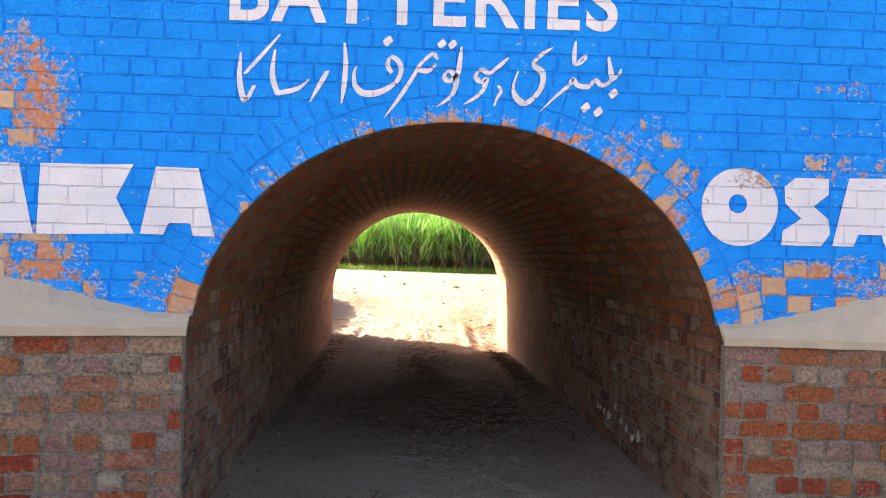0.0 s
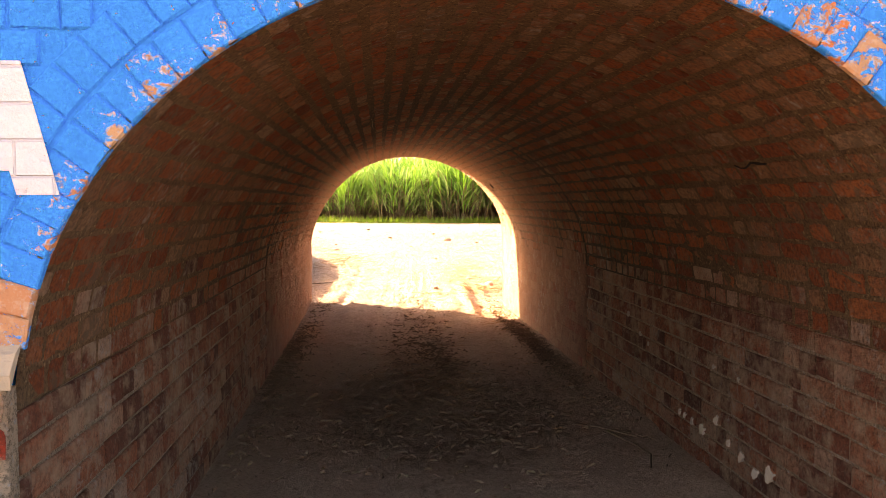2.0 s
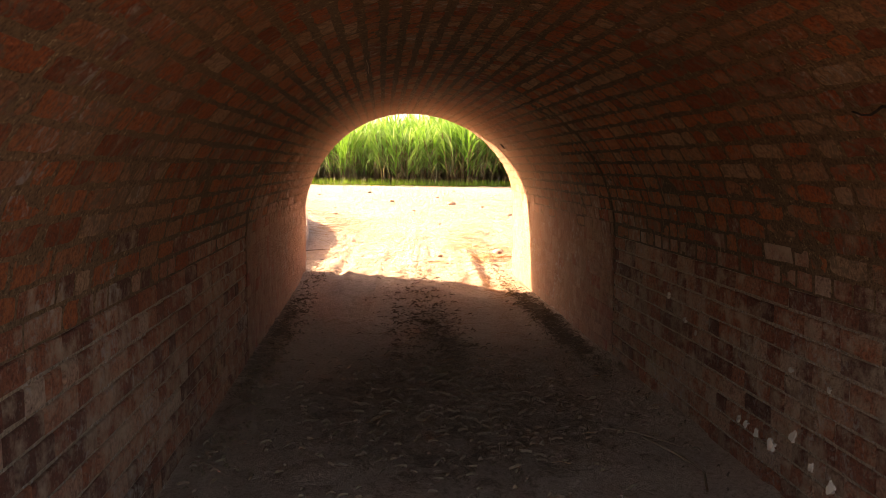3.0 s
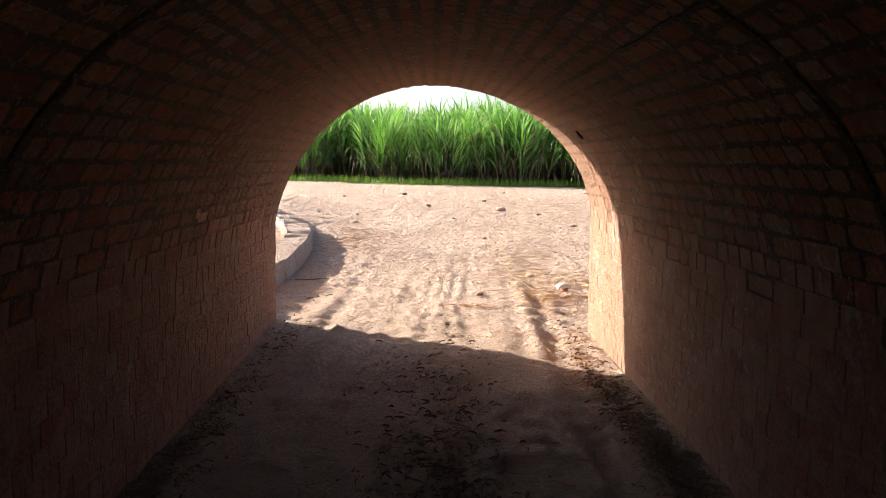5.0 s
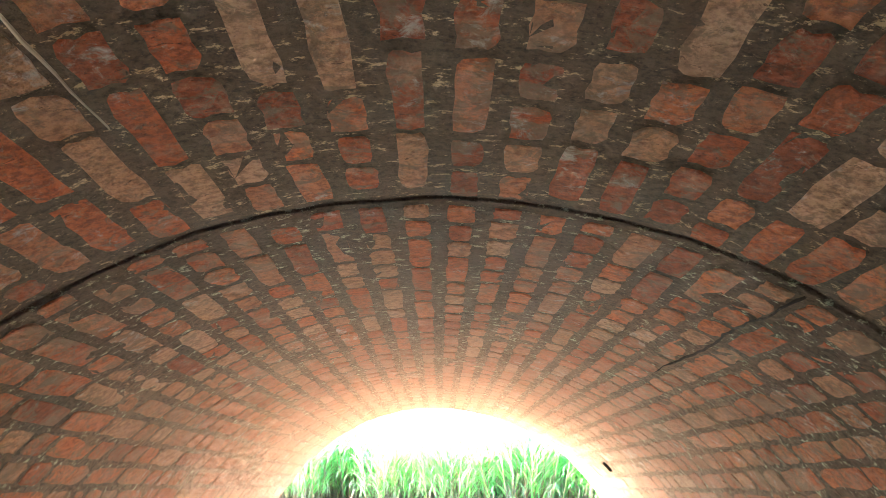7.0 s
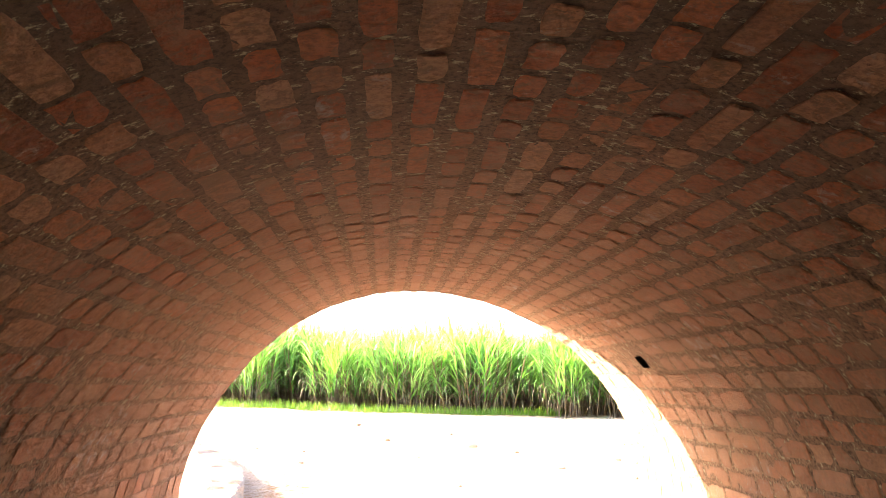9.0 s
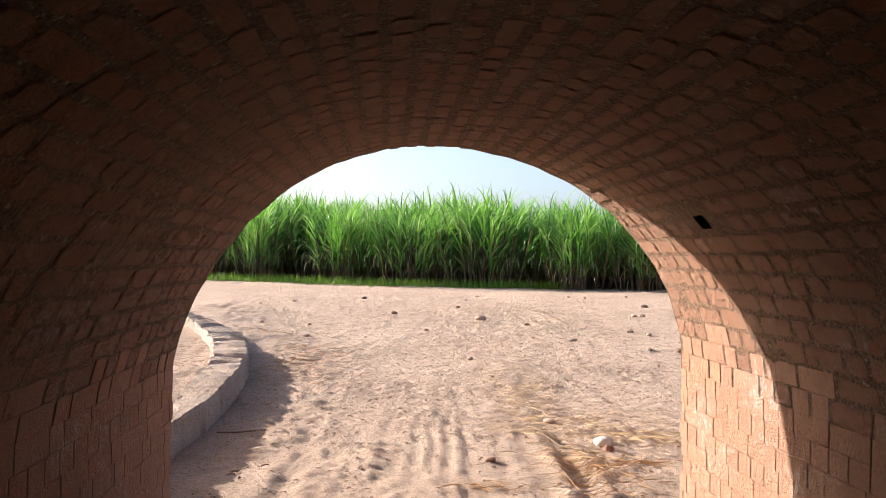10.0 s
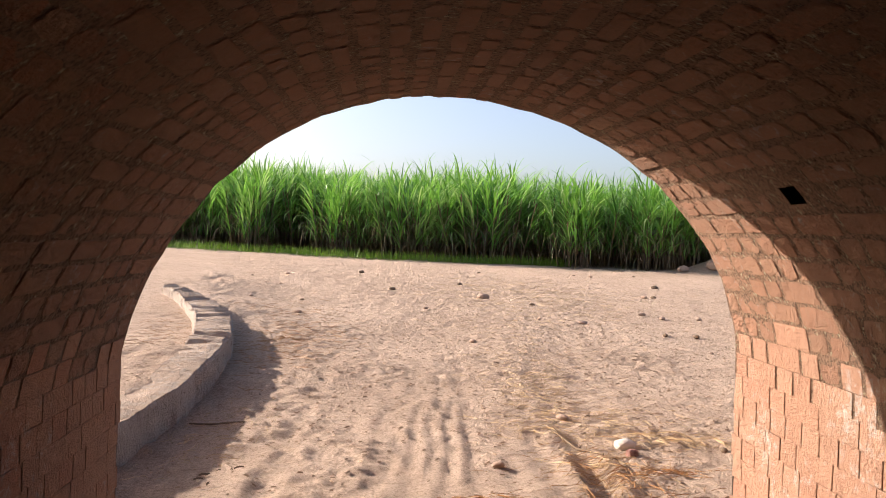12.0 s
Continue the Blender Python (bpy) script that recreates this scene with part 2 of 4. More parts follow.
def plaster_material():
    m = Nodes("kerb_plaster", 0.9, 0.2)
    col = m.mix(m.ramp(m.noise(3, 5, 0.65), 0.35, 0.7), (0.54, 0.46, 0.39), (0.42, 0.35, 0.29))
    col = m.mix(m.ramp(m.noise(14, 6, 0.8, m.stretch(1, 1, 0.35), 0.6), 0.55, 0.66, 0.0, 0.7), col, (0.24, 0.18, 0.14))
    col = m.mix(m.ramp(m.noise(40, 5, 0.75), 0.5, 0.7, 0.0, 0.4), col, (0.36, 0.29, 0.23))
    up = m.add("ShaderNodeSeparateXYZ")
    m.put(up.inputs[0], m.add("ShaderNodeNewGeometry").outputs["Normal"])
    dirt = m.math("ADD", m.ramp(up.outputs[2], 0.3, 0.8, 0.0, 0.34), m.noise(9, 7, 0.8, warp=0.5))
    col = m.mix(m.ramp(dirt, 0.7, 0.86, 0.0, 0.9), col, (0.42, 0.31, 0.225))
    col = m.mix(m.ramp(m.noise(26, 7, 0.85, m.stretch(1, 1, 0.5), 0.7), 0.58, 0.64, 0.0, 0.75), col, (0.16, 0.115, 0.085))
    m.bump(m.math("ADD", m.noise(16, 6, 0.75), m.noise(55, 4)), 1.0, 0.05)
    return m.done(col)


PLASTER = plaster_material()

DARK = mortar_material("dark_gap", (0.05, 0.038, 0.03), (0.07, 0.05, 0.04))
BLUE = paint_material("blue_paint", (0.0, 0.27, 0.82), (0.0, 0.22, 0.7))
WHITE = paint_material("white_paint", (0.72, 0.72, 0.76), (0.6, 0.61, 0.67), True)


def sand_material():
    m = Nodes("sandy_earth", 0.95, 0.1)
    big, mid, fine = m.noise(0.55, 5, 0.65), m.noise(5.5, 6, 0.7), m.noise(60, 5, 0.75)
    col = m.mix(m.ramp(big, 0.35, 0.68), (0.7, 0.53, 0.405), (0.59, 0.435, 0.325))
    # darker floor inside the tunnel: damp earth, with its shade put into the colour
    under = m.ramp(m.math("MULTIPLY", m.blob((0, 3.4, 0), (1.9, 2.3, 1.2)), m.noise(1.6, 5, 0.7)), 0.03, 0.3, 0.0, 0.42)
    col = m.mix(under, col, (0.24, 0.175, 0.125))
    col = m.mix(m.ramp(mid, 0.5, 0.75, 0.0, 0.6), col, (0.36, 0.25, 0.17))
    litter = m.math("ADD", m.math("MULTIPLY", m.noise(19, 7, 0.8, m.stretch(1, 0.55, 1), 0.8), 0.7), m.math("MULTIPLY", m.noise(0.9, 3), 0.35))
    col = m.mix(m.ramp(litter, 0.58, 0.68, 0.0, 0.5), col, (0.24, 0.155, 0.1))
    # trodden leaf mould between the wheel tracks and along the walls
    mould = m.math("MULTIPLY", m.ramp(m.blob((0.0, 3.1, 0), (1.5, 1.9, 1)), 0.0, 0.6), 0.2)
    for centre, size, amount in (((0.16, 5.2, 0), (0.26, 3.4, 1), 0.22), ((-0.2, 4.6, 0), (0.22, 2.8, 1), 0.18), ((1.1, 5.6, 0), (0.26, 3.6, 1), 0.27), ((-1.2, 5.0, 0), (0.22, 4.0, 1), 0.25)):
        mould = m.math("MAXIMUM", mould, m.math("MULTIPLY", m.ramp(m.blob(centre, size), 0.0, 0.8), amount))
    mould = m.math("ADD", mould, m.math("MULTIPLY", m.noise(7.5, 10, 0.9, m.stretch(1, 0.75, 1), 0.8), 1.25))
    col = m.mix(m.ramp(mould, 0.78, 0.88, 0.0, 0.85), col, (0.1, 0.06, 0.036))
    col = m.mix(m.ramp(fine, 0.45, 0.66, 0.0, 0.5), col, (0.24, 0.165, 0.11))
    col = m.mix(m.ramp(m.noise(28, 6, 0.8, m.stretch(1, 0.7, 1), 0.6), 0.6, 0.68, 0.0, 0.6), col, (0.62, 0.48, 0.36))
    grit = m.noise(36, 8, 0.88, m.stretch(1, 0.8, 1), 0.4)
    col = m.mix(m.ramp(grit, 0.54, 0.6, 0.0, 0.7), col, (0.26, 0.17, 0.115))
    col = m.mix(m.ramp(grit, 0.45, 0.38, 0.0, 0.5), col, (0.74, 0.58, 0.45))
    m.bump(m.math("ADD", m.math("MULTIPLY", fine, 0.35), m.math("ADD", mid, m.math("MULTIPLY", m.noise(24, 7, 0.8), 1.5))), 1.0, 0.06)
    return m.done(col)


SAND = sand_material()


def plain(name, a, b, scale=14.0, rough=0.85, bump=0.4):
    m = Nodes(name, rough, 0.25)
    n = m.noise(scale, 5, 0.7)
    col = m.mix(m.ramp(n, 0.3, 0.7), a, b)
    col = m.mix(m.ramp(m.pick(), 0.0, 1.0, 0.0, 0.6), col, b)
    m.bump(m.noise(scale * 4, 4, 0.7), bump, 0.01)
    return m.done(col)


def leaf_material(name, colours, glow):
    m = Nodes(name, 0.38, 0.5)
    col = m.steps(m.pick(), colours)
    col = m.mix(m.ramp(m.noise(9, 3), 0.4, 0.7, 0.0, 0.4), col, colours[0][1])
    m.put(m.bsdf.inputs["Base Color"], col)
    thin = m.add("ShaderNodeBsdfTranslucent")
    m.put(thin.inputs["Color"], m.mix(0.5, col, (0.18, 0.4, 0.03)) if glow > 0.3 else col)
    both = m.add("ShaderNodeMixShader")
    both.inputs[0].default_value = glow
    m.tree.links.new(m.bsdf.outputs[0], both.inputs[1])
    m.tree.links.new(thin.outputs[0], both.inputs[2])
    m.tree.links.new(both.outputs[0], m.tree.nodes["Material Output"].inputs["Surface"])
    return m.mat


LEAF = leaf_material("cane_leaf", [(0.0, (0.05, 0.15, 0.03)), (0.45, (0.11, 0.29, 0.05)), (0.75, (0.18, 0.38, 0.075)), (1.0, (0.34, 0.48, 0.18))], 0.42)
LEAF_PALE = leaf_material("hanging_cane_leaf", [(0.0, (0.07, 0.19, 0.035)), (0.4, (0.15, 0.36, 0.07)), (0.75, (0.26, 0.48, 0.12)), (1.0, (0.5, 0.62, 0.3))], 0.42)
GRASS = leaf_material("field_grass", [(0.0, (0.12, 0.22, 0.02)), (0.5, (0.2, 0.34, 0.03)), (1.0, (0.34, 0.42, 0.06))], 0.4)
DRY_LEAF = leaf_material("dry_leaf", [(0.0, (0.1, 0.06, 0.035)), (0.5, (0.19, 0.125, 0.07)), (0.8, (0.2, 0.2, 0.09)), (1.0, (0.3, 0.24, 0.14))], 0.25)
STALK = plain("cane_stalk", (0.2, 0.17, 0.07), (0.12, 0.07, 0.05))
STRAW = plain("straw", (0.46, 0.29, 0.13), (0.58, 0.44, 0.26), 30)
STRAW_RED = plain("brown_straw", (0.32, 0.15, 0.06), (0.42, 0.24, 0.1), 30)
LITTER = plain("dry_litter", (0.26, 0.16, 0.1), (0.45, 0.33, 0.22), 30)
STONE = plain("pale_stone", (0.62, 0.56, 0.48), (0.5, 0.44, 0.37), 20)
CEMENT = plain("cement", (0.52, 0.42, 0.31), (0.42, 0.34, 0.25), 9, 0.92, 0.7)
CLOD = plain("earth_clod", (0.3, 0.2, 0.14), (0.42, 0.3, 0.22), 20)
TWIG = plain("twig", (0.1, 0.065, 0.04), (0.2, 0.14, 0.09), 30)
FILL = plain("bank_earth", (0.34, 0.26, 0.18), (0.26, 0.19, 0.13), 4)

# ---- the tunnel's measures ----
LEN, HALF, SPRING, RISE, JOINT = 8.47, 1.25, 0.87, 1.085, 4.22
rng = np.random.default_rng(7)


def arch(a, y, out=0.0):
    """A point (x, z) of the vault at the angle a (0 at the right springing, pi at the left one)."""
    x, z = (HALF + out) * math.cos(a), SPRING + (RISE + out) * math.sin(a)
    if x < 0:
        x *= 1 - 0.065 * min(max(y / LEN, 0), 1) * max(math.sin(2 * (math.pi - a)), 0)
    return x, z


LATTICE = {}


def value_noise(x, y, scale, seed):
    """Smooth chance numbers from -1 to 1 over a plan."""
    if seed not in LATTICE:
        LATTICE[seed] = np.random.default_rng(seed).uniform(-1, 1, (256, 256))
    grid = LATTICE[seed]
    u, v = np.asarray(x) * scale, np.asarray(y) * scale
    i, j = np.floor(u).astype(int), np.floor(v).astype(int)
    f, g = u - i, v - j
    f, g = f * f * (3 - 2 * f), g * g * (3 - 2 * g)
    p = lambda di, dj: grid[(i + di) % 256, (j + dj) % 256]
    return (p(0, 0) * (1 - f) + p(1, 0) * f) * (1 - g) + (p(0, 1) * (1 - f) + p(1, 1) * f) * g


def smooth(t):
    t = np.clip(t, 0, 1)
    return t * t * (3 - 2 * t)


def link(name, verts, faces, mat, parent=None, shade=False):
    me = bpy.data.meshes.new(name)
    me.from_pydata(verts, [], faces)
    me.materials.append(mat)
    if shade:
        me.shade_smooth()
    ob = new(name, me)
    ob.parent = parent
    return ob


def part(name, bm, mat, parent=None, label=""):
    me = bpy.data.meshes.new(name)
    bm.normal_update()
    bm.to_mesh(me)
    bm.free()
    me.materials.append(mat)
    ob = new(name, me)
    ob.parent = parent
    return tagged(ob, label)


# ---- bricks ----


def brick_mesh(name, length, height, depth, proud, mat, seed, ragged=0.0, chamfer=0.005):
    """One brick: x along it, y up it, its face at z = proud. Ragged: smeared over by mortar, so that its outline is uneven."""
    r = random.Random(seed)
    if ragged:
        n, rim = 16, []
        corner = ((-1, -1), (1, -1), (1, 1), (-1, 1))
        for k in range(n):
            (ax, ay), (bx, by), t = corner[k // 4], corner[(k // 4 + 1) % 4], k % 4 / 4
            e = ragged * r.uniform(-1.0, 0.35) - (0.08 if k % 4 == 0 else 0.0)
            u, w = ax + (bx - ax) * t, ay + (by - ay) * t
            rim.append((u * length / 2 + u * e * height * 0.6, w * height / 2 * (1 + e)))
        v = [(x, y, -depth) for x, y in rim] + [(x * 0.97, y * 0.95, proud + r.uniform(-0.0015, 0.0015)) for x, y in rim]
        f = [(k, (k + 1) % n, n + (k + 1) % n, n + k) for k in range(n)] + [tuple(range(n, 2 * n))]
    else:
        lx, hy, ch = length / 2, height / 2, chamfer
        j = lambda: r.uniform(-0.4, 0.4) * chamfer
        sq = ((-1, -1), (1, -1), (1, 1), (-1, 1))
        v = [(a * lx, b * hy, -depth) for a, b in sq] + [(a * lx + j(), b * hy + j(), proud - ch) for a, b in sq]
        v += [(a * (lx - ch) + j(), b * (hy - ch) + j(), proud + j() * 0.7) for a, b in sq]
        f = [(k + o, (k + 1) % 4 + o, (k + 1) % 4 + 4 + o, k + 4 + o) for o in (0, 4) for k in range(4)] + [(8, 9, 10, 11)]
    me = bpy.data.meshes.new(name)
    me.from_pydata(v, [], f)
    me.materials.append(mat)
    return me


def brick_set(mat, depth=0.03, proud=0.004, ragged=0.0, height=0.074, chamfer=0.005):
    """Meshes of headers and stretchers."""
    return {k: [brick_mesh("brick", l, height, depth, proud, mat, 17 * i + len(k), ragged, chamfer) for i in range(14 if ragged else 6)]
            for k, l in (("header", 0.108), ("stretcher", 0.226))}


def lay(owner, spots, meshes, near):
    """Lays bricks (kind, pose): up to 300 near ones as parts, the rest joined."""
    r = random.Random(len(spots))
    count, loose = 0, {}
    for kind, m in spots:
        me = r.choice(meshes[kind])
        if count < 300 and near(m.translation):
            ob = new("brick", me)
            ob.parent, ob.matrix_basis = owner, m
            count += 1
        else:
            verts, faces = loose.setdefault(me.materials[0], ([], []))
            o = len(verts)
            verts += [tuple(m @ v.co) for v in me.vertices]
            faces += [tuple(i + o for i in p.vertices) for p in me.polygons]
    for mat, (verts, faces) in loose.items():
        tagged(link("bricks", verts, faces, mat, owner), "rest of the brickwork", kind="stuff")


def axes(x, y, z, at, sx=1.0, sy=1.0):
    x, y, z = Vector(x).normalized() * sx, Vector(y).normalized() * sy, Vector(z).normalized()
    m = Matrix((x, y, z)).transposed().to_4x4()
    m.translation = at
    return m


def run(lo, hi, length, shift, r, gap=0.011):
    """Bricks along a course from lo to hi: middle and length."""
    at = lo - shift * (length + gap)
    while at < hi - 0.02:
        a, b = max(at, lo), min(at + length, hi)
        if b - a > 0.03:
            yield (a + b) / 2, b - a
        at += length + gap


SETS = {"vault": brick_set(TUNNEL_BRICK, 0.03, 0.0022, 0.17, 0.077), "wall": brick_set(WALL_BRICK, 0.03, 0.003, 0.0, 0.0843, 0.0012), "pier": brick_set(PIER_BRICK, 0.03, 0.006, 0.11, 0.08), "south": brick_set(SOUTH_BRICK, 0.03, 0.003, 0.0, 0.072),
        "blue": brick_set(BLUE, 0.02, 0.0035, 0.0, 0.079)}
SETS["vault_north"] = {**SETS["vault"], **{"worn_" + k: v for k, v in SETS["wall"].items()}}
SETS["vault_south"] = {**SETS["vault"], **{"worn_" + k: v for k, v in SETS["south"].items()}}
SIZE = {"header": 0.108, "stretcher": 0.226}

# ---- walls of the tunnel ----


def wiggle(s):
    """How far the crack strays along the tunnel."""
    return 0.025 * float(value_noise(s, 0.3, 1.6, 5)) + 0.012 * float(value_noise(s, 0.7, 9.0, 6)) + 0.006 * float(value_noise(s, 0.2, 28.0, 8))


def tunnel_shell(name, y0, y1, crack_at, label):
    """The vault's mortar face over one stretch, uneven, with the putlog hole left open."""
    na, ny = 110, max(int((y1 - y0) / 0.045), 2)
    verts, faces, back = [], [], []
    for j in range(ny + 1):
        y = y0 + (y1 - y0) * j / ny
        for i in range(na + 1):
            a = math.pi * i / na
            x, z = arch(a, y)
            s = a * 1.17
            d = 0.0018 * float(value_noise(s, y, 5, 11)) + 0.002 * float(value_noise(s, y, 17, 12))
            yy = y
            if j in (0, ny) and abs(y - JOINT) < 0.2:
                yy = y + wiggle(s)
                d -= 0.002
            if y in (0.0, LEN):
                d = 0.007 * float(value_noise(s, y, 14, 3))
            verts.append((x - d * math.cos(a), yy, z - d * math.sin(a)))
    for j in range(ny):
        for i in range(na):
            a, y = math.pi * (i + 0.5) / na, y0 + (y1 - y0) * (j + 0.5) / ny
            if abs(a - 0.682) < 0.03 and abs(y - 7.54) < 0.05:
                continue
            k = j * (na + 1) + i
            faces.append((k, k + 1, k + na + 2, k + na + 1))
    ends = [(ny, 1.0)] if crack_at == "end" else [(0, -1.0)]
    for j, _ in ends + [(0 if crack_at == "end" else ny, 0)]:
        rim = len(verts)
        verts += verts[j * (na + 1):(j + 1) * (na + 1)]
        o = len(verts)
        for i in range(na + 1):
            x, y, z = verts[rim + i]
            a = math.pi * i / na
            back_off = 0.09 if j in (e[0] for e in ends) else 0.012
            verts.append((x + back_off * math.cos(a), y, z + back_off * math.sin(a)))
        for i in range(na):
            k = rim + i
            faces.append((k, k + 1, o + i + 1, o + i))
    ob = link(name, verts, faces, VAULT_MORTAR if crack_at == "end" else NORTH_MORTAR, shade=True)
    return tagged(ob, label, "vault", kind="structure")


def vault_spots(y0, y1, seed):
    r = random.Random(seed)
    spots, steps = [], 2000
    pts = [arch(math.pi * i / steps, LEN / 2) for i in range(steps + 1)]
    run_s = np.concatenate([[0], np.cumsum([math.dist(pts[i], pts[i + 1]) for i in range(steps)])])
    n = int(run_s[-1] / COURSE)
    for c in range(n):
        s = (c + 0.5) * run_s[-1] / n
        a = math.pi * float(np.interp(s, run_s, np.arange(steps + 1))) / steps
        at, row = y0 + 0.01 - r.uniform(0, 0.2), r.random()
        while at < y1 - 0.03:
            kind = "header" if r.random() < (0.75 if row < 0.4 else 0.2 if y0 < 1 else 0.6) else "stretcher"
            lo, hi = max(at, y0 + 0.02), min(at + SIZE[kind], y1 - 0.02)
            at += SIZE[kind] + r.uniform(0.012, 0.022)
            y = (lo + hi) / 2
            if hi - lo < 0.04 or (abs(a - 0.682) < 0.07 and abs(y - 7.54) < 0.15):
                continue
            (x, z), (xa, za), (xb, zb) = arch(a, y), arch(a - 0.01, y), arch(a + 0.01, y)
            t = Vector((xb - xa, 0, zb - za)).normalized()
            inward = Vector((t.z, 0, -t.x)) * -1
            if inward.dot(Vector((-x, 0, 0.6 - z))) < 0:
                inward = -inward
            ey = Vector((0, 1, 0))
            skew = ey + t * r.uniform(-0.02, 0.02)
            if abs(y1 - JOINT) < 0.01 and hi > y1 - 0.05 or abs(y0 - JOINT) < 0.01 and lo < y0 + 0.05:
                y += wiggle(a * 1.17)
            place = Vector((x, y, z)) + inward * r.uniform(-0.0008, 0.0012)
            low = r.random() < 0.95 - (z - SPRING) * (3.6 if y0 else 4.0)
            spots.append(("worn_" + kind if low else kind, axes(skew, inward.cross(skew), inward, place, (hi - lo) / SIZE[kind], 1.0 if low else r.uniform(0.85, 1.06) * (0.74 + 0.28 * abs(math.cos(a))))))
    return spots


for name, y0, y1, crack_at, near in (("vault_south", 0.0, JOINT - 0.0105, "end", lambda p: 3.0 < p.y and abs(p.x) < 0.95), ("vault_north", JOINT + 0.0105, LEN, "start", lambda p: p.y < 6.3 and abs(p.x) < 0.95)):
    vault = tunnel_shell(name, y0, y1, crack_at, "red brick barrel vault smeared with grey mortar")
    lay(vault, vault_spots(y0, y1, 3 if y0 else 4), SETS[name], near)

for side, sx in (("left", -1), ("right", 1)):
    for end, y0, y1 in (("south", 0.0, JOINT - 0.0105), ("north", JOINT + 0.0105, LEN)):
        x = sx * HALF
        bm = bmesh.new()
        c = bmesh.ops.create_cube(bm, size=1, matrix=Matrix.Translation((x + sx * 0.157, (y0 + y1) / 2, SPRING / 2 - 0.15)) @ Matrix.Diagonal((0.3, y1 - y0, SPRING + 0.3, 1)))
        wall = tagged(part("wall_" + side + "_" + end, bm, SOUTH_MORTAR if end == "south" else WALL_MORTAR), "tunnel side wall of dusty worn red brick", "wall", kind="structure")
        r, spots = random.Random(50 + sx + int(y0)), []
        for c in range(10):
            kind = "header" if c % 2 or end == "north" else "stretcher"
            z = SPRING - 0.04 - c * COURSE
            if end == "north":
                at = y0 + 0.006 - r.uniform(0, 0.1)
                while at < y1 - 0.006:
                    kind = "stretcher" if r.random() < (0.04 if c % 2 else 0.6) else "header"
                    lo, hi = max(at, y0 + 0.006), min(at + SIZE[kind], y1 - 0.006 + r.uniform(-0.012, 0.006))
                    at += SIZE[kind] + r.uniform(0.004, 0.0075)
                    if hi - lo > 0.03:
                        up = Vector((0, r.uniform(-0.015, 0.015), 1))
                        spots.append((kind, axes(up.cross(Vector((-sx, 0, 0))), up, (-sx, 0, 0), Vector((x - sx * r.uniform(-0.0008, 0.0012), (lo + hi) / 2, z + r.uniform(-0.001, 0.001))), (hi - lo) / SIZE[kind])))
                continue
            for y, l in run(y0 + 0.006, y1 - 0.006, SIZE[kind], (c % 4) * 0.3 + 0.15, r):
                up = Vector((0, r.uniform(-0.015, 0.015), 1))
                spots.append((kind, axes(up.cross(Vector((-sx, 0, 0))), up, (-sx, 0, 0), Vector((x - sx * r.uniform(-0.002, 0.002), y, z + r.uniform(-0.002, 0.002))), l / SIZE[kind])))
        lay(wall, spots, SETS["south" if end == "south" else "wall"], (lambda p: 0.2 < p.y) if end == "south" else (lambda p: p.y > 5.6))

# dark depth of the crack and the putlog hole
bm = bmesh.new()
ring = [[bm.verts.new((x, y, z)) for x, z in [(HALF + 0.08, 0.0)] + [arch(math.pi * i / 40, JOINT, 0.075) for i in range(41)] + [(-HALF - 0.08, 0.0)]] for y in (JOINT - 0.08, JOINT + 0.08)]
for i in range(len(ring[0]) - 1):
    bm.faces.new((ring[0][i], ring[0][i + 1], ring[1][i + 1], ring[1][i]))
tagged(part("trim_joint", bm, DARK), "dark crack between two lengths of vault", "joint", kind="structure")
hx, hz = arch(0.682, 7.54)
bm = bmesh.new()
bmesh.ops.create_cube(bm, size=1, matrix=axes((0, 1, 0), (-math.sin(0.682), 0, math.cos(0.682)), (math.cos(0.682), 0, math.sin(0.682)), Vector((hx, 7.54, hz)) + Vector((math.cos(0.682), 0, math.sin(0.682))) * 0.078) @ Matrix.Diagonal((0.2, 0.12, 0.15, 1)))
bmesh.ops.delete(bm, geom=[min(bm.faces, key=lambda f: (f.calc_center_median() - Vector((hx - 1, 7.54, hz - 1))).length)], context="FACES_ONLY")
tagged(part("trim_hole", bm, DARK), "dark putlog hole left in the vault", "hole", kind="structure")



def crack_line(a, y0, y1, width, seed, wander=1.0, mat=DARK, label="thin dark settlement crack in the vault"):
    """A fine line along the vault: an uneven sliver."""
    bm = bmesh.new()
    n = max(int((y1 - y0) / 0.035), 4)
    rows = []
    for k in range(n + 1):
        t = k / n
        y, aa = y0 + (y1 - y0) * t, a + wander * (0.02 * float(value_noise(t * 4 + seed, 0.3, 1.3, 61)) + 0.008 * float(value_noise(t * 21 + seed, 0.3, 1.3, 62)))
        w = width * (0.25 + 0.75 * math.sin(math.pi * min(t * 0.9 + 0.08, 1))) * (0.7 + 0.5 * float(value_noise(t * 15, seed, 1.7, 63))) / 1.17
        rows.append([bm.verts.new((x, y, z)) for x, z in (arch(aa - w / 2, y, 0.004), arch(aa - w / 4, y, -0.0045), arch(aa + w / 4, y, -0.0045), arch(aa + w / 2, y, 0.004))])
    for p, q in zip(rows, rows[1:]):
        for k in range(3):
            bm.faces.new((p[k], p[k + 1], q[k + 1], q[k]))
    return tagged(part("trim_crack", bm, mat), label, "crack", kind="structure")


crack_line(1.005, JOINT + 0.02, 5.25, 0.014, 1, 0.5)
crack_line(1.92, 3.1, 3.78, 0.006, 2, 0.2, CEMENT, "thin pale ridge of cement along the vault")
crack_line(0.62, 0.85, 1.1, 0.02, 3)

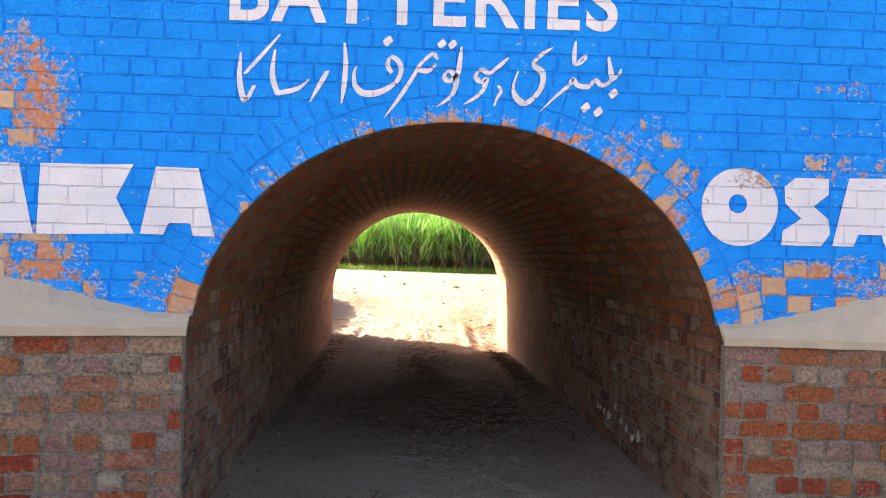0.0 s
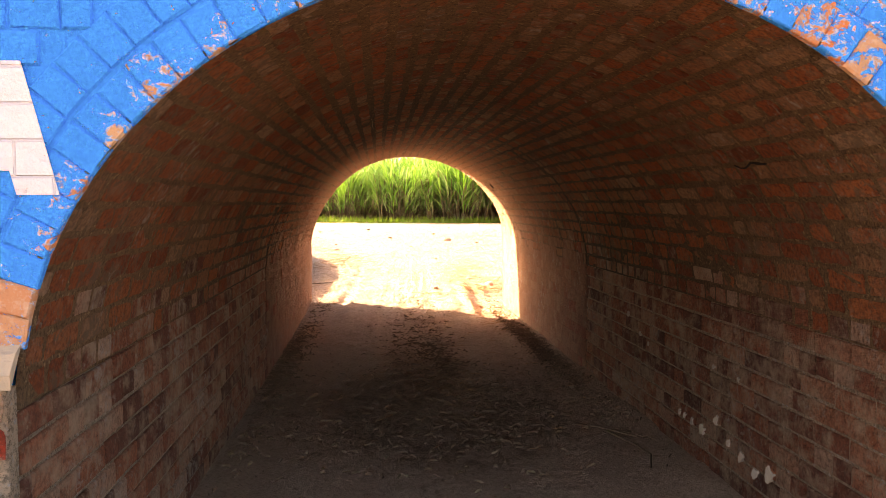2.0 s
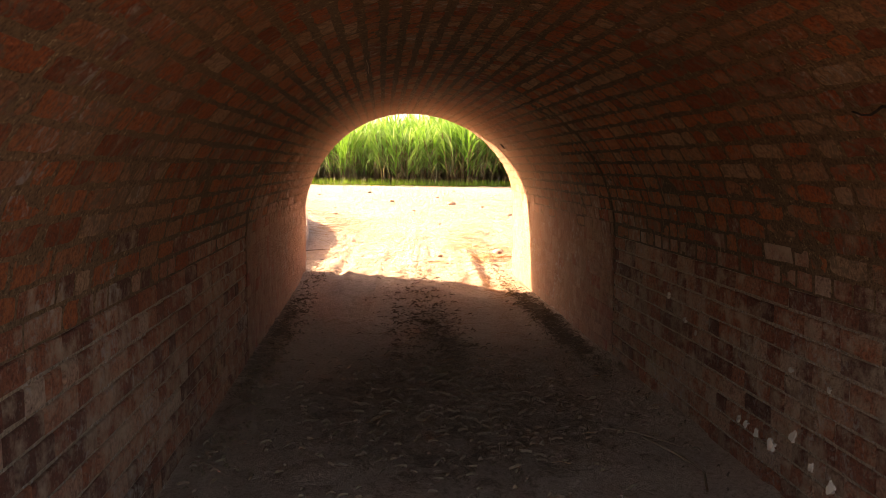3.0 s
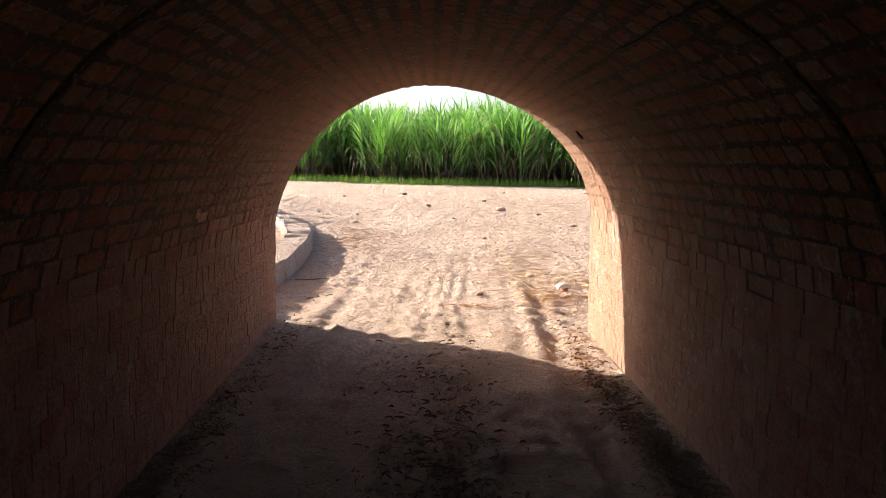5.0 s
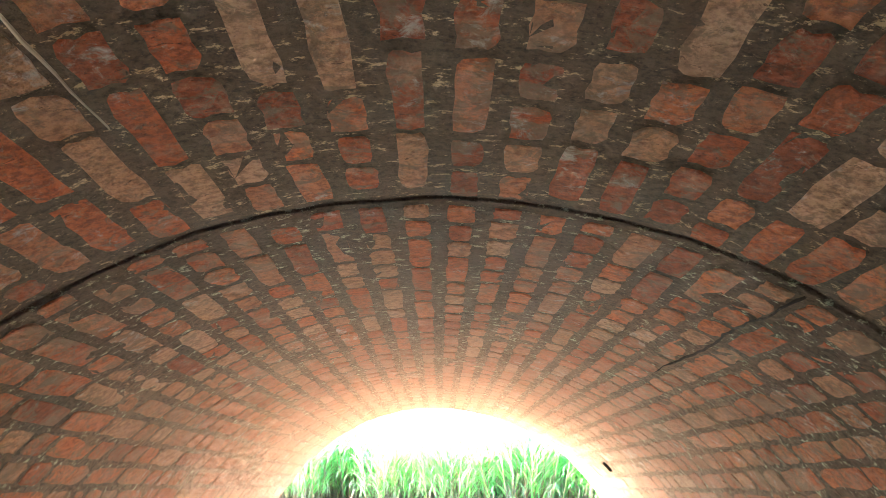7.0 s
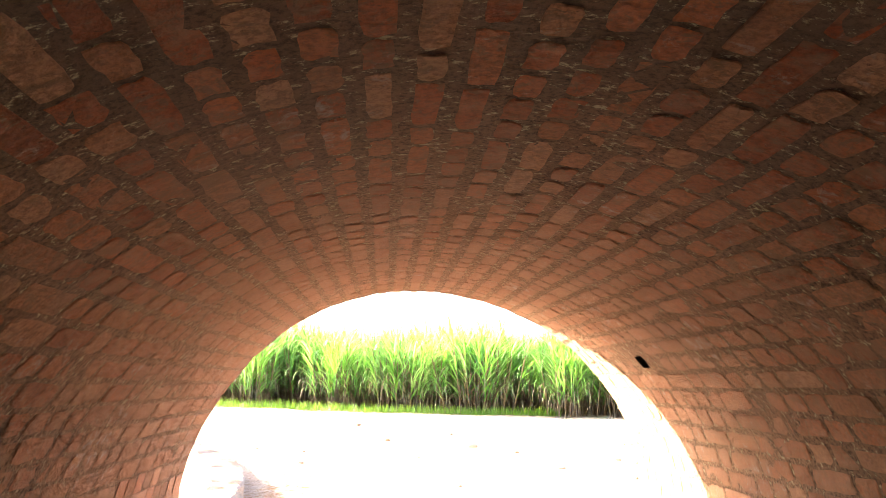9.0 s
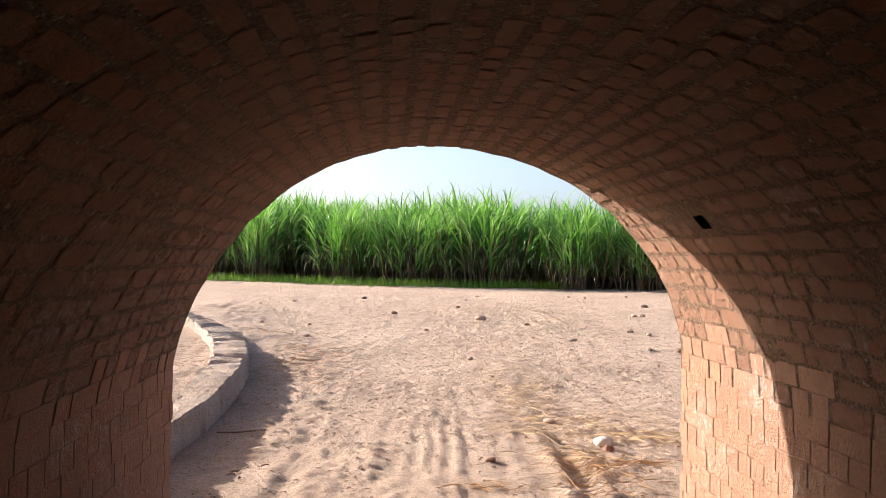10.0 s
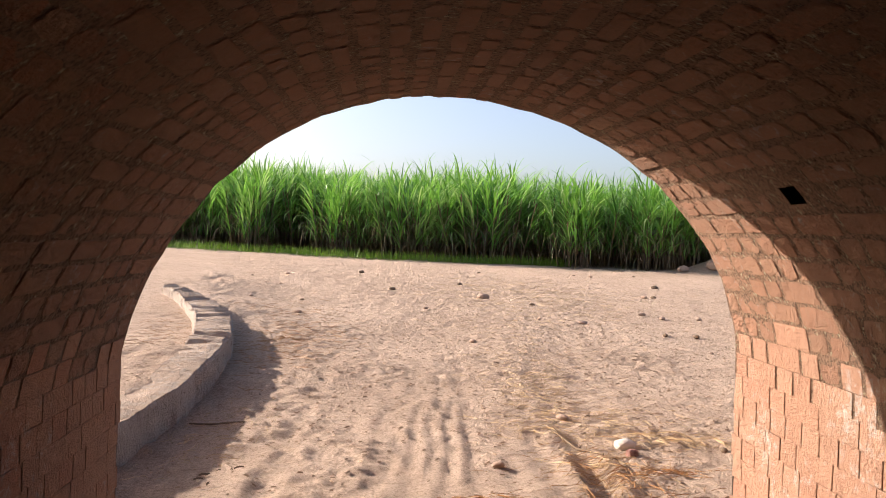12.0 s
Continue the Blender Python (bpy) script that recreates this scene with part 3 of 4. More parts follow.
# pale scabs of old plaster low on one side wall
old_wall = bpy.data.objects["wall_right_south"]
r = random.Random(6)
for y, z, size in ((1.93, 0.208, 0.06), (1.76, 0.3, 0.05), (2.06, 0.213, 0.045), (2.16, 0.22, 0.035), (1.49, 0.2, 0.06), (1.36, 0.17, 0.05), (1.23, 0.21, 0.07), (2.23, 0.22, 0.03), (3.15, 0.63, 0.03), (2.9, 0.54, 0.035), (1.8, 0.555, 0.03), (1.53, 0.55, 0.03), (2.75, 0.5, 0.025), (1.62, 0.23, 0.035)):
    n = 11
    rim = []
    for k in range(n):
        a, q = 2 * math.pi * k / n, size * r.uniform(0.45, 1.0)
        rim.append((q * 0.6 * math.cos(a) - q * 0.25 * math.sin(a), q * 0.75 * math.sin(a)))
    bm = bmesh.new()
    low = [bm.verts.new((HALF + 0.004, y + u, z + v)) for u, v in rim]
    high = [bm.verts.new((HALF - 0.0075 - r.uniform(0, 0.002), y + u * 0.9, z + v * 0.9)) for u, v in rim]
    for k in range(n):
        bm.faces.new((low[k], low[(k + 1) % n], high[(k + 1) % n], high[k]))
    bm.faces.new(high)
    part("plaster_patch", bm, STONE, old_wall, "flaking patch of whitish plaster")

# ---- headwalls, piers, bank ----


def ring_solid(name, y0, y1, inner, outer, mat):
    """A wall with the tunnel's opening through it, between two outlines of as many points."""
    n = len(inner)
    verts = [(x, y, z) for y in (y0, y1) for pts in (inner, outer) for x, z in pts]
    faces = []
    for i in range(n - 1):
        faces += [(i, n + i, n + i + 1, i + 1), (2 * n + i, 2 * n + i + 1, 3 * n + i + 1, 3 * n + i),
                  (n + i, 3 * n + i, 3 * n + i + 1, n + i + 1), (i, i + 1, 2 * n + i + 1, 2 * n + i)]
    return link(name, verts, faces, mat)


def outline(y, out):
    return [(HALF + out, -0.3)] + [arch(math.pi * i / 48, y, out) for i in range(49)] + [(-HALF - out, -0.3)]


def block(w, h):
    pts = [(w, -0.3)]
    for i in range(49):
        a = math.pi * i / 48
        c, s = math.cos(a), math.sin(a)
        q = max(abs(c), abs(s))
        pts.append((w * c / q, SPRING + (h - SPRING) * max(s / q, 0) if q == abs(s) else SPRING + (h - SPRING) * s / q))
    return pts + [(-w, -0.3)]


WIDE, TOP = 6.0, 2.85
facade = tagged(ring_solid("wall_facade", 0.003, 0.34, outline(0, 0.02), block(WIDE, TOP), BLUE), "brick headwall painted bright blue and peeling", "wall", kind="structure")
north = tagged(ring_solid("wall_north", LEN - 0.34, LEN - 0.003, outline(LEN, 0.02), block(WIDE, TOP), WALL_BRICK), "plain brick headwall at the far mouth", "wall", kind="structure")
bank = tagged(ring_solid("ground_bank", 0.345, LEN - 0.345, outline(4, 0.4), [(x * (2.6 if z < 1 else 2.0), z * 0.97) for x, z in block(WIDE, TOP)], FILL), "earth bank carried over the tunnel", "bank", kind="structure")

RING = 0.235
spots = []
r = random.Random(9)
for k, depth in ((0, 0.114), (1, 0.114)):
    out = -0.006 + k * 0.121
    n = 46 + 5 * k
    for i in range(n):
        a = math.pi * (i + 0.5) / n
        if math.sin(a) < 0.13:
            continue
        (x0, z0), (x1, z1) = arch(a, 0, out + 0.056), arch(a + 0.01, 0, out + 0.056)
        t = Vector((x1 - x0, 0, z1 - z0)).normalized()
        o = Vector((-t.z, 0, t.x))
        if o.z < 0 and math.sin(a) > 0.2 or o.dot(Vector((x0, 0, z0 - 0.8))) < 0:
            o = -o
        spots.append(("header", axes(o, Vector((0, -1, 0)).cross(o), (0, -1, 0), Vector((x0, r.uniform(-0.0015, 0.0015), z0)), 1.03, math.dist((x0, z0), arch(a + math.pi / n, 0, out + 0.056)) / 0.0815)))
c = 0
z = 0.87
while z < TOP - 0.05:
    kind = "header" if c % 2 else "stretcher"
    lim = 0.0
    if z < SPRING + RISE + RING:
        q = (z - SPRING) / (RISE + RING)
        lim = (HALF + RING) * math.sqrt(max(1 - q * q, 0)) + 0.012
    for lo, hi in (((-2.9, -lim), (lim, 2.9)) if lim else ((-2.9, 2.9),)):
        for x, l in run(lo, hi, SIZE[kind] + 0.005, (c * 0.37) % 1, r, 0.006):
            spots.append((kind, axes((1, 0, 0), (0, 0, 1), (0, -1, 0), Vector((x, r.uniform(-0.0012, 0.0012), z)), l / SIZE[kind])))
    c += 1
    z += COURSE
spots.sort(key=lambda s: abs(s[1].translation.x) + abs(s[1].translation.z - 1.8))
lay(facade, spots, SETS["blue"], lambda p: p.z < 2.6)


def pier(side, sx, splay, width):
    """A low wing wall beside the mouth, with a sloped cement weathering on top."""
    a, b = Vector((sx * (HALF + 0.004), -0.05, 0)), Vector((sx * (HALF + 0.004 + width), -0.05 - splay, 0))
    top = 0.93
    base = [a, b, Vector((b.x, 0.0, 0)), Vector((a.x, 0.0, 0))]
    bm = bmesh.new()
    lo = [bm.verts.new((p.x, p.y, -0.3)) for p in base]
    hi = [bm.verts.new((p.x, p.y, top)) for p in base]
    for i in range(4):
        bm.faces.new((lo[i], lo[(i + 1) % 4], hi[(i + 1) % 4], hi[i]))
    bm.faces.new(hi)
    wall = tagged(part("wall_pier_" + side, bm, PIER_MORTAR), "low wing wall of weathered red brick", "wall", kind="structure")
    along = (b - a).normalized()
    face = Vector((along.y, -along.x, 0))
    if face.y > 0:
        face = -face
    r, spots = random.Random(31 + sx), []
    for c in range(11):
        kind = ("stretcher", "header")[c % 2]
        for u, l in run(0.004, (b - a).length, SIZE[kind], (c * 0.43) % 1, r, 0.012):
            p = a + along * u + Vector((0, 0, top - 0.042 - c * COURSE))
            ex = Vector((0, 0, 1)).cross(face)
            spots.append((kind, axes(ex, (0, 0, 1), face, p + face * r.uniform(-0.003, 0.004), l / SIZE[kind], r.uniform(0.95, 1.02))))
    lay(wall, spots, SETS["pier"], lambda p: True)
    # weathering: a slab with a broken front edge, rising to the headwall
    n = 26
    verts, faces = [], []
    for i in range(n + 1):
        u = i / n
        p = a + (b - a) * u
        jag = 0.012 * float(value_noise(u * 3, sx, 4, 21)) + 0.006 * float(value_noise(u * 3, sx, 15, 22))
        f = p + face * (0.018 + jag)
        rise = 0.05 + 0.16 * smooth(u * 1.6)
        for y, zz in ((f.y, top + 0.002), (f.y - 0.004, top + 0.04 + jag * 0.4), ((f.y * 0.5) - 0.002, top + 0.05 + rise * 0.55 + 0.006 * float(value_noise(u * 5, 1, 5, 23))), (0.002, top + 0.045 + rise + 0.012 * float(value_noise(u * 6, 2, 4, 24)))):
            verts.append((p.x - (sx * 0.015 if i == 0 else 0), y, float(zz)))
    for i in range(n):
        for k in range(3):
            faces.append((4 * i + k, 4 * i + 4 + k, 4 * i + 5 + k, 4 * i + 1 + k))
    faces += [(0, 1, 2, 3), (4 * n + 3, 4 * n + 2, 4 * n + 1, 4 * n)]
    tagged(link("trim_weathering_" + side, verts, faces, CEMENT), "sloped grey cement capping on the wing wall", "capping", kind="structure")


pier("left", -1, 0.26, 1.5)
pier("right", 1, 0.2, 1.5)

# ---- ground ----


def skew(y):
    """The yard beyond the tunnel runs a little askew to it."""
    return 0.0735 * np.maximum(np.asarray(y, float) - 8.85, 0)


KERB = [(-1.83, 8.48), (-1.82, 9.6), (-1.82, 10.8), (-1.88, 11.7), (-2.06, 12.7), (-2.38, 13.8), (-2.85, 14.9), (-3.3, 15.7), (-3.62, 16.2)]


def kerb_x(y):
    return np.interp(y, [p[1] for p in KERB], [p[0] for p in KERB])


def height(x, y):
    """The lie of the land, with ruts and tyre marks."""
    x, y = np.asarray(x, float) - skew(y), np.asarray(y, float)
    z = 0.09 * smooth((y - 6.4) / 2.0) + 0.11 * smooth((y - 9) / 4) + 0.41 * smooth((y - 11.5) / 10)
    z = z - 0.07 * smooth((x - 0.5) / 0.6) * smooth((y - 6) / 2) * smooth((10 - y) / 2)
    z = z + 0.15 * smooth((4 - x) / 18) * smooth((y - 16) / 12)
    z = z + (0.08 + 0.13 * smooth((13.0 - y) / 1.4)) * smooth((kerb_x(y) + 0.02 - x) / 0.1) * smooth((y - 8.55) / 0.1) * smooth((20 - y) / 3)
    z = z + 0.16 * smooth((y - 13.4) / 1.6) * smooth((19 - y) / 2.5) * np.exp(-((x - kerb_x(y)) / 1.0) ** 2) * smooth((x - kerb_x(y) + 0.1) / 0.2)
    fade = smooth((60 - np.hypot(x, y)) / 30)
    inside = smooth((1.25 - np.abs(x)) / 0.3)
    lumps = 0.012 * value_noise(x, y, 1.1, 31) + 0.007 * value_noise(x, y, 4.1, 32) + 0.005 * value_noise(x, y, 11, 33) + 0.004 * value_noise(x, y, 23, 34)
    z = z + lumps * fade
    z = z + 0.02 * np.abs(value_noise(x, y, 7, 47)) * smooth((value_noise(x, y, 1.2, 48) + 0.1) / 0.3) * inside * smooth((y - 2) / 2) * smooth((LEN - y) / 1.5)
    edge = smooth((np.abs(x) - 1.0) / 0.25) * smooth((y + 0.3) / 0.3) * smooth((LEN - y) / 0.3) * (np.abs(x) < 1.4)
    z = z + 0.03 * edge * (0.6 + 0.6 * value_noise(x, y, 1.7, 35))
    near = (0.25 + 0.75 * smooth((11.5 - y) / 2.0)) * smooth((15 - y) / 3) * smooth((y - 1.0) / 3.5) * (0.55 + 0.6 * value_noise(x, y, 0.9, 41))
    drift = 0.10 * value_noise(y * 0 + 0.5, y, 0.22, 36) + 0.05 * smooth((y - 8) / 8) * x
    for c, w, d in ((-0.92, 0.06, 0.024), (-0.56, 0.05, 0.010), (-0.36, 0.05, 0.012), (-0.14, 0.05, 0.009), (0.04, 0.04, 0.006), (0.2, 0.045, 0.009), (0.6, 0.05, 0.009), (0.84, 0.06, 0.03)):
        u = x - c - drift - 0.025 * value_noise(x * 0 + c, y, 1.3, 37)
        z = z - 0.95 * d * near * np.exp(-(u / w) ** 2) * (0.9 + 0.25 * value_noise(x * 0 + c, y, 2.3, 38))
        z = z + d * 0.9 * near * np.exp(-((np.abs(u) - 2.1 * w) / w) ** 2) * (0.6 + 0.7 * value_noise(x, y, 6, 39))
    u = x - drift
    tread = np.exp(-((u - 0.03) / 0.3) ** 2) * smooth((y - 8.0) / 1.0) * smooth((11.5 - y) / 1.2)
    z = z + 0.011 * tread * np.sin((u + 0.07 * value_noise(x * 0, y, 1.9, 42)) * 56) * (0.7 + 0.6 * value_noise(x, y, 3, 46))
    z = z + fade * (0.005 * value_noise(x, y, 8, 43) + 0.024 * np.abs(value_noise(x, y, 11, 44)) * smooth((value_noise(x, y, 2, 45) + 0.3) / 0.4) + 0.004 * value_noise(x, y, 19, 49))
    pile = np.exp(-(((x - 7.4) / 0.9) ** 2 + ((y - 25.6) / 0.6) ** 2))
    return z + 0.4 * pile


def axis_marks(parts):
    out = []
    for lo, hi, step in parts:
        out += list(np.arange(lo, hi, step))
    return np.array(out)


far = [30, 34, 40, 50, 65, 90, 130, 190, 280, 420]
xs = np.concatenate([-np.array(far[::-1]), axis_marks([(-26, -8, 1.0), (-8, -3.2, 0.16), (-3.2, 2.6, 0.032), (2.6, 9, 0.16), (9, 26, 1.0)]), far])
ys = np.concatenate([-np.array(far[::-1]), axis_marks([(-26, -4, 1.0), (-4, 0, 0.1), (0, 8, 0.05), (8, 13.5, 0.032), (13.5, 20, 0.08), (20, 30, 0.3)]), np.array(far) + 2])
gx, gy = np.meshgrid(xs, ys)
gz = height(gx, gy)
nx, ny = len(xs), len(ys)
idx = np.arange(nx * ny).reshape(ny, nx)
quads = np.stack([idx[:-1, :-1], idx[:-1, 1:], idx[1:, 1:], idx[1:, :-1]], -1).reshape(-1, 4)
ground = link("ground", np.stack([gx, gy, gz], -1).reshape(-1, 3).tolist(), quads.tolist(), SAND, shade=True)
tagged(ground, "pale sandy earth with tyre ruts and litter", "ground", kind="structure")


def rest(x, y):
    """The ground's level, between the marks of its sheet."""
    i, j = min(max(int(np.searchsorted(xs, x)) - 1, 0), nx - 2), min(max(int(np.searchsorted(ys, y)) - 1, 0), ny - 2)
    u, v = (x - xs[i]) / (xs[i + 1] - xs[i]), (y - ys[j]) / (ys[j + 1] - ys[j])
    return float((gz[j, i] * (1 - u) + gz[j, i + 1] * u) * (1 - v) + (gz[j + 1, i] * (1 - u) + gz[j + 1, i + 1] * u) * v)


# ---- lettering on the headwall ----
PAINT_Y = -0.0075


def flat_mesh(name, polys, label, mat=WHITE):
    verts, faces = [], []
    for poly in polys:
        o = len(verts)
        verts += [(x, PAINT_Y, z) for x, z in poly]
        faces.append(tuple(range(o, o + len(poly))))
    bm = bmesh.new()
    vs = [bm.verts.new(v) for v in verts]
    for f in faces:
        bm.faces.new([vs[i] for i in f])
    bmesh.ops.remove_doubles(bm, verts=bm.verts, dist=0.0005)
    bmesh.ops.recalc_face_normals(bm, faces=bm.faces)
    res = bmesh.ops.extrude_face_region(bm, geom=bm.faces[:])
    for v in res["geom"]:
        if isinstance(v, bmesh.types.BMVert):
            v.co.y += 0.002
    bmesh.ops.recalc_face_normals(bm, faces=bm.faces)
    return tagged(part(name, bm, mat), label, "lettering", "painted lettering")


def words(text, x0, x1, z0, tall):
    cu = bpy.data.curves.new("words", "FONT")
    cu.body, cu.size, cu.offset, cu.space_character = text, 1.0, 0.022, 1.12
    tmp = bpy.data.objects.new("words", cu)
    scene.collection.objects.link(tmp)
    bpy.context.view_layer.update()
    me = bpy.data.meshes.new_from_object(tmp.evaluated_get(bpy.context.evaluated_depsgraph_get()))
    bpy.data.objects.remove(tmp)
    co = [v.co.copy() for v in me.vertices]
    w0, w1 = min(c.x for c in co), max(c.x for c in co)
    h1 = max(c.y for c in co)
    for v, c in zip(me.vertices, co):
        v.co = (x0 + (c.x - w0) / (w1 - w0) * (x1 - x0), PAINT_Y, z0 + c.y / h1 * tall + (c.x - w0) / (w1 - w0) * 0.02)
    me.materials.append(WHITE)
    return tagged(new("painted_word", me), "large white painted capitals reading batteries", "lettering", "painted lettering")


words("BATTERIES", -1.097, 0.716, 2.39, 0.27)


def disc(cx, cz, r, n=40):
    return [(cx + r * math.cos(2 * math.pi * i / n), cz + r * math.sin(2 * math.pi * i / n)) for i in range(n)]


def ring_poly(cx, cz, r, q, n=40):
    a, b = disc(cx, cz, r, n), disc(cx - 0.01, cz + 0.015, q, n)
    return [[a[i], a[(i + 1) % n], b[(i + 1) % n], b[i]] for i in range(n)]


# the maker's name stands as plain white shapes
flat_mesh("painted_shape", [[(-2.36, 1.375), (-1.95, 1.375), (-2.02, 1.695), (-2.24, 1.695)]], "plain white painted trapezoid, badly peeled")
flat_mesh("painted_shape", [[(-1.935, 1.375), (-1.72, 1.38), (-1.585, 1.55), (-1.66, 1.7), (-1.925, 1.698)], [(-1.72, 1.38), (-1.50, 1.388), (-1.585, 1.55)], [(-1.585, 1.55), (-1.51, 1.705), (-1.66, 1.7)]], "plain white painted block")
flat_mesh("painted_shape", [[(-1.475, 1.388), (-1.37, 1.386), (-1.345, 1.44), (-1.25, 1.44), (-1.235, 1.383), (-1.138, 1.383), (-1.217, 1.695), (-1.41, 1.697)]], "plain white painted trapezoid")
flat_mesh("painted_shape", ring_poly(1.328, 1.588, 0.187, 0.045), "plain white painted disc with a blue eye")
flat_mesh("painted_shape", [[(1.535, 1.41), (1.73, 1.41), (1.775, 1.47), (1.765, 1.54), (1.69, 1.60), (1.765, 1.66), (1.762, 1.735), (1.6, 1.735), (1.545, 1.69), (1.55, 1.61), (1.63, 1.54), (1.54, 1.48)]], "plain white painted rounded block")
flat_mesh("painted_shape", [[(1.785, 1.412), (1.89, 1.412), (1.915, 1.47), (2.03, 1.47), (2.05, 1.412), (2.17, 1.412), (2.08, 1.745), (1.865, 1.74)]], "plain white painted trapezoid")


def stroke(points, shift=(0, 0)):
    """A brush stroke in lettering units (u to the right, v down, width), smoothed, with a slanted nib."""
    pts = [Vector((u + shift[0], v + shift[1], w)) for u, v, w in points]
    pts = [pts[0] * 2 - pts[1], *pts, pts[-1] * 2 - pts[-2]]
    line = []
    for i in range(1, len(pts) - 2):
        p0, p1, p2, p3 = pts[i - 1:i + 3]
        for k in range(6):
            t = k / 6
            line.append(0.5 * (2 * p1 + (p2 - p0) * t + (2 * p0 - 5 * p1 + 4 * p2 - p3) * t * t + (3 * p1 - p0 - 3 * p2 + p3) * t ** 3))
    line.append(pts[-2])
    place = lambda u, v: (-1.095 + (u - 400) * 0.002644, 2.387 - (v - 33) * 0.00262 + (u - 400) * 0.000096)
    quads = []
    for p, q in zip(line, line[1:]):
        d = Vector((q.x - p.x, q.y - p.y)).normalized()
        n = (Vector((-d.y, d.x)) * 0.75 + Vector((0.5, -0.5)) * (0.6 if Vector((-d.y, d.x)).dot(Vector((1, -1))) > 0 else -0.6))
        a, b = max(p.z, 1.5) * 0.5, max(q.z, 1.5) * 0.5
        quads.append([place(p.x - n.x * a, p.y - n.y * a), place(q.x - n.x * b, q.y - n.y * b), place(q.x + n.x * b, q.y + n.y * b), place(p.x + n.x * a, p.y + n.y * a)])
    return quads


def dot(u, v, s=9):
    return [(u - s, v, 2), (u, v, 2 * s), (u + s, v, 2)]


def painted_word(strokes, label):
    top = new("painted_word")
    for k, line in enumerate(strokes):
        verts, faces = [], []
        for q in stroke(line):
            o = len(verts)
            verts += [(x, PAINT_Y - 0.0004 * (k + 1), z) for x, z in q]
            faces.append((o, o + 1, o + 2, o + 3))
        link("brush_stroke", verts, faces, WHITE, top)
    return tagged(top, label, "lettering", "painted lettering")


painted_word([[(1070, 98, 4), (1074, 122, 9), (1076, 140, 9), (1060, 150, 8), (1046, 140, 8), (1036, 152, 9), (1016, 150, 8), (1006, 138, 8), (1000, 150, 9), (978, 168, 7), (948, 198, 2)],
              [(1076, 140, 9), (1088, 132, 8), (1094, 120, 4)], [(1010, 70, 4), (1008, 92, 8), (1010, 112, 6), (1026, 106, 6), (1028, 96, 5), (1014, 108, 5)],
              [(969, 82, 3), (948, 96, 10), (936, 112, 9), (950, 126, 10), (953, 142, 10), (944, 164, 11), (922, 182, 11), (904, 170, 9), (900, 150, 5), (908, 124, 3)],
              dot(1030, 190), dot(1053, 198), dot(1080, 165)], "flowing white painted script, first word")
painted_word([[(890, 100, 4), (880, 110, 9), (868, 120, 9), (856, 128, 8), (842, 122, 8), (832, 134, 8), (842, 144, 8), (852, 138, 9), (846, 158, 9), (832, 172, 8), (812, 184, 2)],
              [(872, 150, 3), (878, 160, 7), (872, 172, 6), (866, 188, 2)]], "flowing white painted script, second word")
painted_word([[(806, 80, 3), (804, 104, 8), (800, 130, 10), (786, 142, 9), (776, 134, 8), (786, 124, 7), (798, 138, 10), (794, 162, 9), (782, 176, 8), (764, 188, 2)],
              dot(771, 76, 8), dot(790, 77, 8)], "flowing white painted script, third word")
painted_word([[(765, 104, 4), (756, 94, 8), (742, 104, 8), (730, 120, 8), (748, 124, 9), (762, 112, 8)], [(730, 120, 8), (722, 134, 8), (706, 160, 9), (690, 184, 7), (672, 208, 2)],
              [(684, 128, 7), (676, 114, 8), (682, 100, 8), (696, 108, 8), (700, 126, 9), (690, 146, 10), (664, 162, 12), (636, 164, 11), (620, 150, 8), (618, 128, 6), (622, 116, 3)],
              dot(676, 71)], "flowing white painted script, fourth word")
painted_word([[(600, 74, 4), (603, 110, 8), (601, 150, 9), (597, 182, 3)], [(572, 124, 8), (560, 146, 10), (542, 180, 3)], [(540, 140, 4), (520, 156, 9), (486, 164, 9)],
              [(480, 86, 4), (476, 130, 9), (486, 166, 8)], [(488, 60, 4), (456, 98, 9), (428, 130, 7)], [(421, 92, 4), (420, 140, 9), (430, 176, 9), (446, 150, 7)]], "plain white brush bars for the maker's name")

# ---- kerb ----


